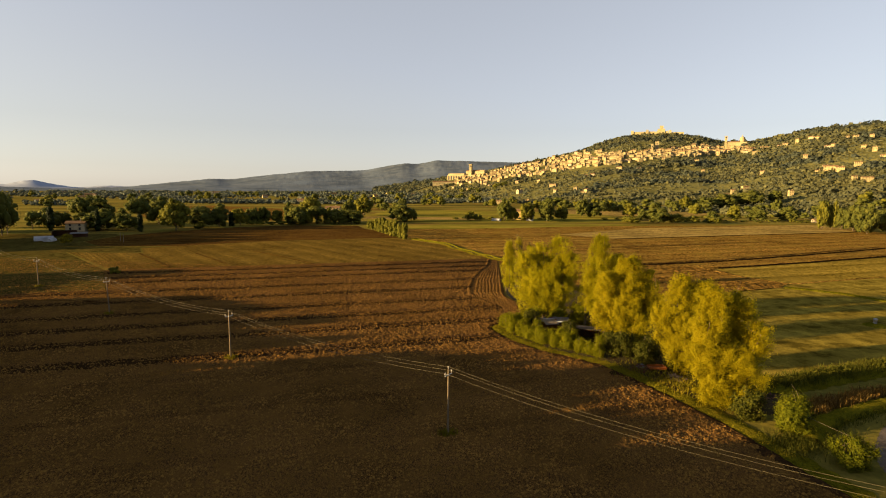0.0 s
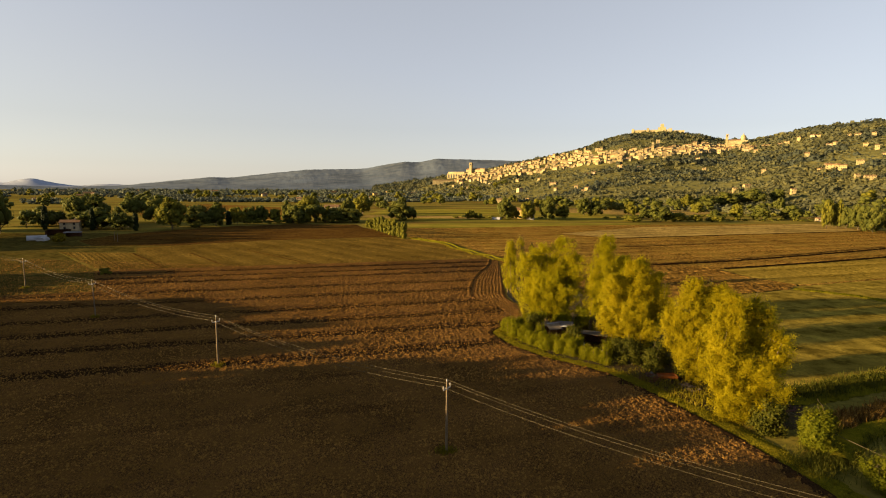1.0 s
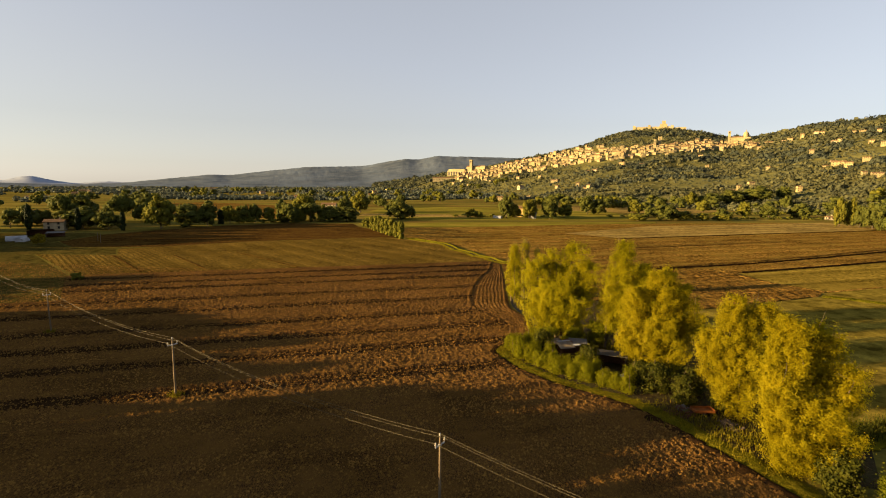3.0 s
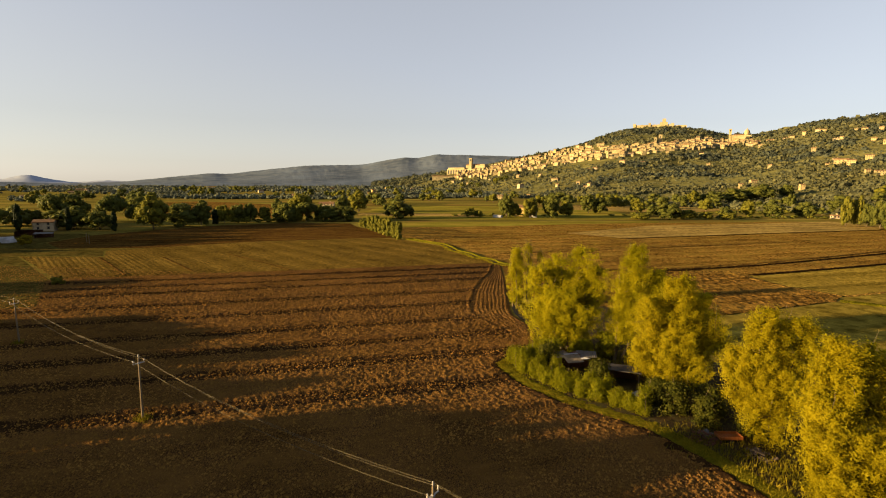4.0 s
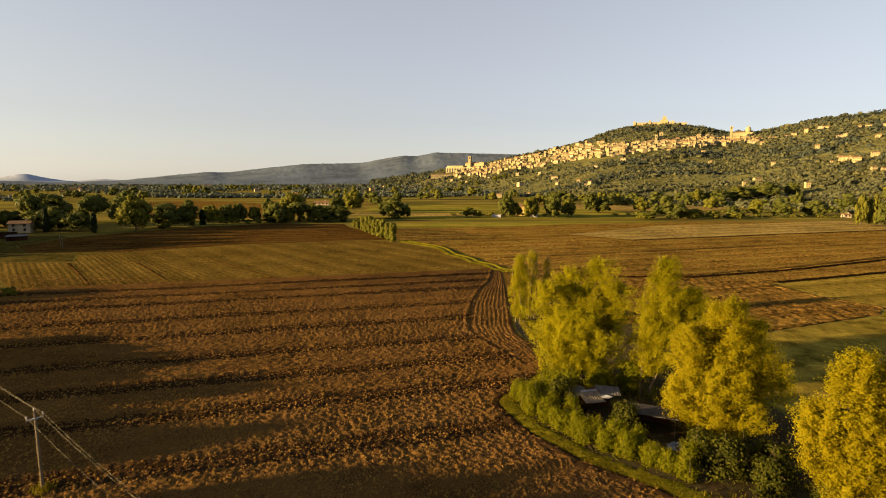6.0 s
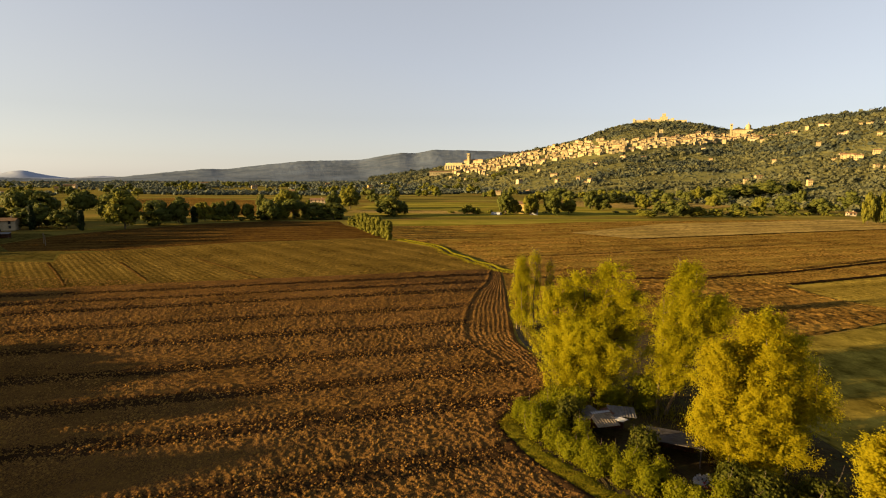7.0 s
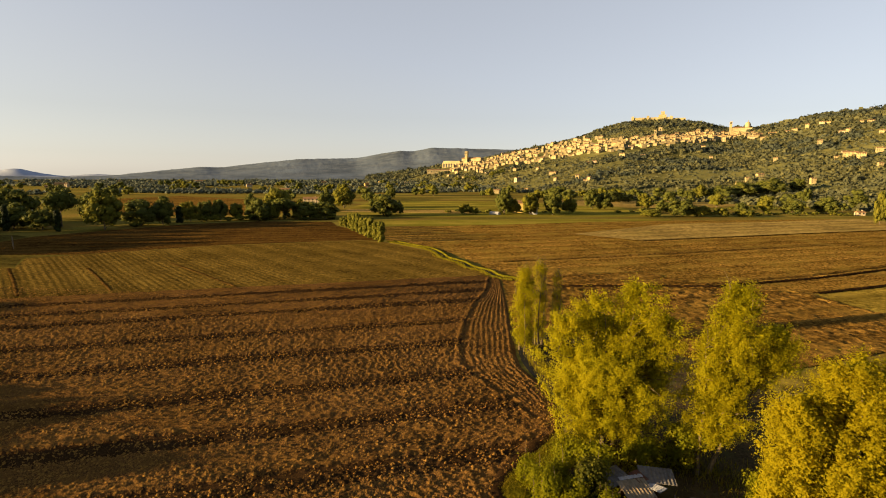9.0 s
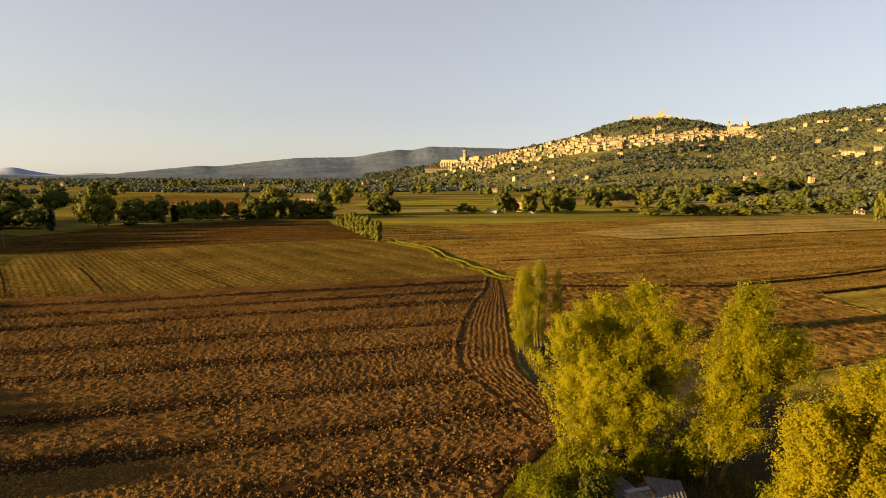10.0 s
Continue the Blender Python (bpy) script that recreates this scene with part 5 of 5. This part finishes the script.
        copy_thing(shapes[rng.randrange(6)], pose(x, y, z, 0, 0, rng.uniform(-50, 10)) @ Matrix.Diagonal((0.85, 0.85, 0.72, 1)) if r < 1300 else pose(x, y, z, 0, 0, -30) @ Matrix.Diagonal((1.0, 1.0, 0.85, 1)))
    # the close-packed rest of the town
    bm = bmesh.new()
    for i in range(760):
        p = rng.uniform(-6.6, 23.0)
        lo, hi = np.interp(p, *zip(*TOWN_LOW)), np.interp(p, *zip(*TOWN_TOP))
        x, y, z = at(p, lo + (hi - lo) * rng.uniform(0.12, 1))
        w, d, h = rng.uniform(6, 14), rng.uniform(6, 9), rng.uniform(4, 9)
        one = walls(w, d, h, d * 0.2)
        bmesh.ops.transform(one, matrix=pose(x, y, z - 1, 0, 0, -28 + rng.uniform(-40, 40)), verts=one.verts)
        me = bpy.data.meshes.new("house_walls")
        one.to_mesh(me)
        one.free()
        bm.from_mesh(me)
        bpy.data.meshes.remove(me)
    bmesh.ops.holes_fill(bm, edges=bm.edges)
    ob = part("packed_houses", bm, "stone")
    tagged(ob, "close-packed stone houses filling the hill town", "houses", kind="stuff")


town()


def crenels(bm, x0, x1, y0, y1, z, step=3.0):
    """A wall block topped with merlons."""
    n = int((x1 - x0) / step)
    for i in range(n):
        if i % 2 == 0:
            box(bm, x0 + i * step, x0 + (i + 1) * step, y0, y1, z, z + 2.0)


def fortress():
    x, y, z = at(14.2, 2745)
    root = empty("fortress", x, y, z + 12, -14)
    tagged(root, "pale stone hilltop fortress with a square keep", "castle")
    bm = boxes((-105, 60, -6, 0, -12, 11))
    crenels(bm, -105, 60, -6, 0, 11)
    part("curtain_wall", bm, "stone2", root)
    for x0, w, h in ((-110, 12, 17), (-40, 11, 19), (12, 34, 22), (62, 13, 15)):
        bm = boxes((x0, x0 + w, -10, 8, -12, h))
        crenels(bm, x0, x0 + w, -10, -6, h)
        part("tower", bm, "stone2", root)
    bm = boxes((22, 38, -4, 12, -10, 38))
    crenels(bm, 22, 38, -4, 0, 38)
    part("keep", bm, "stone2", root)
    part("outer_wall", boxes((75, 130, -4, 0, -20, 6)), "stone2", root)


def basilica():
    x, y, z = at(-5.0, 2170)
    root = empty("basilica", x, y, z, -24)
    root.scale = (1.2, 1.0, 0.9)
    tagged(root, "great stone church on a long arcaded terrace", "church")
    bm = boxes((-80, 60, -40, 30, -40, 12))
    part("terrace", bm, "stone2", root)
    for i in range(13):
        xx = -76 + i * 10.4
        bm = boxes((xx, xx + 5, -40.6, -38, -10, 5))
        bmesh.ops.create_cone(bm, cap_ends=True, segments=12, radius1=2.5, radius2=2.5, depth=2.6, matrix=Matrix.Translation((xx + 2.5, -39.3, 5)) @ Matrix.Rotation(math.pi / 2, 4, 'X'))
        part("arch", bm, "opening", root)
    part("nave", boxes((-18, 52, -8, 12, 10, 30)), "stone2", root)
    bm = gable(bmesh.new(), 70, 20, 30, 36)
    bmesh.ops.translate(bm, verts=bm.verts, vec=(17, 2, 0))
    part("roof", bm, "tile", root)
    bt = part("bell_tower", boxes((0, 9, -20, -9, 8, 60), (-1, 10, -21, -8, 47, 49), (-1, 10, -21, -8, 60, 62)), "stone2", root)
    part("opening", boxes((2.5, 6.5, -20.3, -19, 50, 57)), "opening", bt)
    part("convent_wing", boxes((-86, -20, -20, 10, 0, 20)), "stone2", root)
    part("apse", boxes((40, 58, -14, 16, 8, 34)), "stone2", root)
    x, y, z = at(-7.8, 2010)
    w = empty("long_building", x, y, z, 6)
    tagged(w, "long low stone building with a tiled roof", "house")
    part("wall", walls(110, 14, 11, 3), "stone2", w)
    part("roof", gable(bmesh.new(), 110, 14, 11, 14), "tile", w)
    for i in range(10):
        part("window", boxes((-50 + i * 10.5, -48 + i * 10.5, -7.2, -6.8, 3, 6)), "opening", w)


def cathedral():
    x, y, z = at(21.5, 2180)
    root = empty("domed_church", x, y, z, -20)
    root.scale = (0.7, 0.7, 0.78)
    tagged(root, "stone church with a dome and a square bell tower", "church")
    part("nave", boxes((-30, 60, -14, 14, -10, 24)), "stone2", root)
    bm = gable(bmesh.new(), 80, 28, 24, 30)
    part("roof", bm, "tile", root)
    bm = bmesh.new()
    bmesh.ops.create_cone(bm, cap_ends=True, segments=16, radius1=13, radius2=13, depth=16, matrix=Matrix.Translation((38, 0, 30)))
    part("drum", bm, "stone2", root)
    bm = bmesh.new()
    bmesh.ops.create_uvsphere(bm, u_segments=20, v_segments=12, radius=13, matrix=Matrix.Translation((38, 0, 38)))
    dome = part("dome", bm, "stone2", root)
    bm = bmesh.new()
    bmesh.ops.create_cone(bm, cap_ends=True, segments=10, radius1=2.4, radius2=1.2, depth=9, matrix=Matrix.Translation((38, 0, 54)))
    part("lantern", bm, "stone2", dome)
    bt = part("bell_tower", boxes((-44, -32, -12, 0, -10, 52), (-45, -31, -13, 1, 40, 42), (-45, -31, -13, 1, 52, 54)), "stone2", root)
    part("opening", boxes((-41, -35, -12.4, -11, 43, 50)), "opening", bt)


def tower(name, label, p, r, w, h, sink=4):
    x, y, z = at(p, r)
    root = empty(name, x, y, z, -p)
    tagged(root, label, "tower")
    bm = boxes((-w / 2, w / 2, -w / 2, w / 2, -sink, h))
    crenels(bm, -w / 2, w / 2, -w / 2, -w / 2 + 1.5, h, w / 5)
    part("shaft", bm, "stone2", root)
    part("opening", boxes((-1.4, 1.4, -w / 2 - 0.2, -w / 2 + 0.5, h - 9, h - 4)), "opening", root)


fortress()
basilica()
cathedral()
tower("bell_tower", "square stone town tower", 14.6, 1850, 11, 30)
tower("bell_tower", "slim stone bell tower among roofs", 14.15, 1835, 7, 24)
tower("watch_tower", "square tower on the wooded crest", 31.1, 2260, 12, 26)
for p, r, w in ((29.7, 1203, 22), (30.4, 1183, 13), (21.0, 1960, 44), (19.9, 1900, 50), (18.6, 1850, 44), (10.6, 1700, 34), (24.2, 1880, 26)):
    x, y, z = at(p, r)
    house("large_building", "long honey-coloured stone building on the hillside", x, y, z, -26, w, 9, 8.5, "stone", "hill town", 4, 2)
# farms of the plain
house("farmhouse", "small pale farmhouse with a tiled gable roof", -298, 318, 0, 30, 11, 8, 5.5, "plaster", "", 2, 2)
house("farmhouse", "ochre farmhouse among trees", 6, 527, 0, -10, 15, 10, 8.5, "yellow", "", 3, 2)
house("farmhouse", "pale farmhouse behind the tree belt", -222, 615, 0, 10, 17, 10, 5.5, "plaster", "", 4, 2)
house("farmhouse", "small pale house beside the wood", 296, 553, 0, 0, 6, 5, 2.6, "plaster", "", 2, 1)
house("farmhouse", "pale farmhouse in the distance", -294, 1056, 0, 10, 17, 10, 7, "plaster", "", 3, 2)
house("farmhouse", "orange-plastered farmhouse in the distance", -999, 1088, 0, 40, 16, 10, 9, "yellow", "", 3, 2)
house("farmhouse", "pale farmhouse in the distance", -758, 731, 0, 40, 14, 9, 6, "plaster", "", 3, 2)
house("farmhouse", "pale farmhouse in the distance", -971, 1561, 0, 30, 20, 11, 9, "plaster", "", 3, 2)
rng_farm = random.Random(23)
for i in range(16):
    x, y, z = at(rng_farm.uniform(-46, 2), rng_farm.uniform(900, 2300))
    house("farmhouse", "small pale farmhouse far over the plain", x, y, z, rng_farm.uniform(10, 50), rng_farm.uniform(11, 20), 9, rng_farm.uniform(6, 9), rng_farm.choice(("plaster", "yellow", "plaster")), "far farms", 3, 2)
house("farmhouse", "white farm building beside tall trees", 17, 508, 0, -5, 7, 6, 6, "white", "", 2, 2)


# ---- sheds and scrap of the grove ----
def corrugated(w, d, waves=14, t=0.04, amp=0.035):
    """A corrugated sheet, its ribs along y."""
    bm = bmesh.new()
    n = waves * 4
    top = [[bm.verts.new((-w / 2 + w * i / n, yy, amp * math.sin(i * math.pi / 2))) for i in range(n + 1)] for yy in (-d / 2, d / 2)]
    low = [[bm.verts.new((v.co.x, v.co.y, v.co.z - t)) for v in row] for row in top]
    for i in range(n):
        bm.faces.new((top[0][i], top[0][i + 1], top[1][i + 1], top[1][i]))
        bm.faces.new((low[0][i + 1], low[0][i], low[1][i], low[1][i + 1]))
        bm.faces.new((top[0][i + 1], top[0][i], low[0][i], low[0][i + 1]))
        bm.faces.new((top[1][i], top[1][i + 1], low[1][i + 1], low[1][i]))
    return bm


def shed(name, label, x, y, turn, w, d, h, sheets, posts="wood", walls_mat="rust"):
    """A lean-to of posts and plank walls under odd sheets: each sheet is (x, y, z, width, depth, pitch, turn, material)."""
    root = empty(name, x, y, 0, turn)
    tagged(root, label, "shed")
    for px in (-w / 2, w / 2):
        for py in (-d / 2, d / 2):
            part("post", boxes((px - 0.07, px + 0.07, py - 0.07, py + 0.07, -0.05, h), bevel=0.01), posts, root)
    part("back_wall", boxes((-w / 2, w / 2, d / 2 - 0.05, d / 2 + 0.03, 0.0, h * 0.95)), walls_mat, root)
    part("side_wall", boxes((-w / 2 - 0.03, -w / 2 + 0.04, -d / 2, d / 2, 0.0, h * 0.92)), walls_mat, root)
    for sx, sy, sz, sw, sd, pitch, tt, mat in sheets:
        bm = corrugated(sw, sd, max(5, int(sw / 0.35))) if mat != "tar" else boxes((-sw / 2, sw / 2, -sd / 2, sd / 2, -0.05, 0.03), bevel=0.02)
        bmesh.ops.transform(bm, matrix=pose(sx, sy, sz, pitch, 0, tt), verts=bm.verts)
        part("roof_sheet", bm, mat, root)
    return root


shed("garden_shed", "ramshackle shed roofed with grey and rusty sheets", 12.2, 118.6, 8, 6.0, 3.6, 2.5,
     [(-2.2, 0.9, 2.75, 3.4, 2.6, 6, 25, "sheet"), (-0.5, -1.2, 2.75, 3.0, 2.4, 14, 12, "ribbed"), (2.3, 0.9, 2.9, 3.4, 2.6, 5, -12, "sheet"), (0.3, 0.5, 3.05, 1.3, 1.5, 12, 30, "rust"), (1.5, -0.9, 2.75, 1.2, 1.7, -6, 35, "white"), (-0.6, 0.25, 3.12, 2.6, 0.45, 4, 14, "white")])
shed("lean_to", "open lean-to under a dark felted roof", 19.4, 114.6, -14, 5.4, 3.6, 2.3, [(0, 0, 2.5, 6.2, 4.6, -6, 0, "tar")])


def barrel(x, y, mat, label):
    root = empty("barrel", x, y)
    tagged(root, label, "barrel")
    v, f = tubes([[(0, 0, 0, 0.01), (0, 0, 0.01, 0.29), (0, 0, 0.3, 0.3), (0, 0, 0.32, 0.315), (0, 0, 0.34, 0.3), (0, 0, 0.58, 0.3), (0, 0, 0.6, 0.315), (0, 0, 0.62, 0.3), (0, 0, 0.9, 0.29), (0, 0, 0.91, 0.01)]], 14)
    child(new("drum", mesh_np("drum", v, f, mat, True)), root)


barrel(17.4, 112.6, "blue", "blue plastic barrel beside the lean-to")
barrel(17.0, 111.8, "blue", "blue plastic barrel beside the lean-to")


def trailer():
    """The orange farm trailer under the poplars."""
    root = empty("farm_trailer", 29.2, 96.6, 0, 8)
    root.scale = (0.8, 0.9, 0.95)
    tagged(root, "small orange farm trailer parked under the trees", "trailer")
    part("bed", boxes((-1.8, 1.8, -0.85, 0.85, 0.62, 0.72), bevel=0.02), "orange", root)
    for s in ((-1.8, 1.8, -0.89, -0.83, 0.6, 1.02), (-1.8, 1.8, 0.83, 0.89, 0.6, 1.02), (-1.84, -1.78, -0.89, 0.89, 0.6, 1.02), (1.78, 1.84, -0.89, 0.89, 0.6, 1.02)):
        part("side_board", boxes(s, bevel=0.01), "orange", root)
    for i in range(5):
        part("rib", boxes((-1.6 + i * 0.8, -1.52 + i * 0.8, -0.93, -0.89, 0.6, 1.02)), "orange", root)
    for yy in (-0.72, 0.72):
        v, f = tubes([[(0, yy - 0.1, 0.33, 0.01), (0, yy - 0.1, 0.33, 0.3), (0, yy - 0.07, 0.33, 0.33), (0, yy + 0.07, 0.33, 0.33), (0, yy + 0.1, 0.33, 0.3), (0, yy + 0.1, 0.33, 0.01)]], 16)
        w = child(new("wheel", mesh_np("wheel", v, f, "tyre", True)), root)
    part("drawbar", boxes((1.7, 3.1, -0.05, 0.05, 0.55, 0.64)), "rust", root)


trailer()


def heap(name, label, x, y, r, h, mat, seed, piece="board"):
    """A loose pile of tumbled boards or sheets, each a piece of its own."""
    rng = random.Random(seed)
    root = empty(name, x, y)
    tagged(root, label, "heap")
    bm = bmesh.new()
    box(bm, -0.5, 0.5, -0.5, 0.5, -0.5, 0.5, bevel=0.06)
    first = part(piece, bm, mat, root)
    for i in range(46):
        a, d = rng.uniform(0, 6.28), r * math.sqrt(rng.random())
        z = h * (1 - d / r) * rng.random()
        l, w, t = rng.uniform(0.3, 1.4), rng.uniform(0.1, 0.35), rng.uniform(0.05, 0.2)
        ob = first if i == 0 else child(new(piece, first.data), root)
        ob.matrix_basis = pose(d * math.cos(a), d * math.sin(a), z + 0.1, rng.uniform(-30, 30), rng.uniform(-30, 30), rng.uniform(0, 180)) @ Matrix.Diagonal((l, w, t, 1))


heap("scrap_heap", "heap of rusty scrap beside the trailer", 26.2, 96.6, 1.9, 1.2, "rust", 1)
heap("timber_heap", "heap of old boards beside the trailer", 31.4, 93.2, 1.6, 0.9, "wood", 2)
heap("timber_heap", "pile of reddish cut logs beside the bank", 42.8, 88.0, 1.9, 1.1, "rust", 3)
heap("scrap_heap", "pale rubbish beside the trailer", 26.9, 97.8, 0.8, 0.8, "sheet", 4)
heap("scrap_heap", "white and red scrap below the lean-to", 21.2, 109.6, 1.0, 0.8, "white", 5)
heap("scrap_heap", "red painted scrap below the lean-to", 21.8, 108.4, 0.9, 0.7, "red", 6)
# the low cable by the lane
v, f = tubes([[(38.6 + 12 * i / 12, 85.0 - 26 * i / 12, 2.6 - 0.9 * 4 * (i / 12) * (1 - i / 12) * 0.5, 0.03) for i in range(13)]], 5)
tagged(new("cable", mesh_np("cable", v, f, "wire", True)), "pale cable strung low from a poplar along the lane", "cable")


# ---- sheds by the farmhouse ----
def tunnel(x, y, turn, w, l, h, label):
    """A tunnel tent: a bowed skin over hoops."""
    root = empty("tunnel_tent", x, y, 0, turn)
    tagged(root, label, "tent")
    bm = bmesh.new()
    rings = []
    for yy in np.linspace(-l / 2, l / 2, 7):
        rings.append([bm.verts.new((-w / 2 * math.cos(a), yy, h * math.sin(a) ** 0.8)) for a in np.linspace(0.02, math.pi - 0.02, 13)])
    for a, b in zip(rings, rings[1:]):
        for i in range(12):
            bm.faces.new((a[i], b[i], b[i + 1], a[i + 1]))
    for r in (rings[0], rings[-1]):
        bm.faces.new(r)
    part("skin", bm, "white", root)
    for yy in (-l / 2, 0, l / 2):
        v, f = tubes([[(-w / 2 * math.cos(a), yy, h * math.sin(a) ** 0.8 + 0.03, 0.05) for a in np.linspace(0.02, math.pi - 0.02, 13)]], 5)
        child(new("hoop", mesh_np("hoop", v, f, "metal", True)), root)


tunnel(-266, 262, -45, 6, 9, 2.6, "white tunnel tent beside the farm sheds")
tunnel(-259, 259, 20, 4, 6, 2.0, "white tunnel tent beside the farm sheds")
tunnel(-15, 500, 70, 5, 8, 2.6, "white farm tent among trees")
shed("farm_shed", "dark open-fronted farm shed", -278, 288, 35, 12, 7, 3.4, [(0, 0, 3.6, 13, 8, -5, 0, "tar")])
shed("farm_shed", "low shed with a pale sheet roof", -262, 282, 35, 8, 5, 2.6, [(0, 0, 2.8, 9, 6, 5, 0, "sheet")])
grown("small_tree", "golden-leaved small tree on the grass", "tree", -239.6, 250, 5.5, 6, 501, "gold", "bark", 0.2, 1, (0, 0), 30, 40, 0.5, 0.9, 0.5, 0)
grown("bush", "bush at the corner of the ploughed field", "bush", -141.5, 169.5, 2.6, 4.5, 502, "lit", "bark", 0.05, 3, (0, 0), 20, 40, 0.35, 0.7, 0.5, 0)
for x, y in ((-222, 268), (-215, 262)):
    ob = part("fence_post", boxes((-0.12, 0.12, -0.12, 0.12, -0.1, 5.0), bevel=0.03), "pole")
    ob.location = (x, y, 0)
    tagged(ob, "slim grey post beside the yard", "post")
# the well head in the meadow
well = empty("well_head", 89.4, 136.8)
tagged(well, "small white well head on a grassy mound in the meadow", "well")
v, f = tubes([[(0, 0, 0, 2.6), (0, 0, 0.4, 2.0), (0, 0, 0.7, 1.0), (0, 0, 0.75, 0.01)]], 14)
child(new("mound", mesh_np("mound", v, f, "verge", True)), well, "grassy mound")
v, f = tubes([[(0, 0, 0.6, 0.4), (0, 0, 1.6, 0.4), (0, 0, 1.62, 0.5), (0, 0, 1.75, 0.5), (0, 0, 2.0, 0.1)]], 10)
child(new("pillar", mesh_np("pillar", v, f, "white", True)), well, "whitewashed pillar")
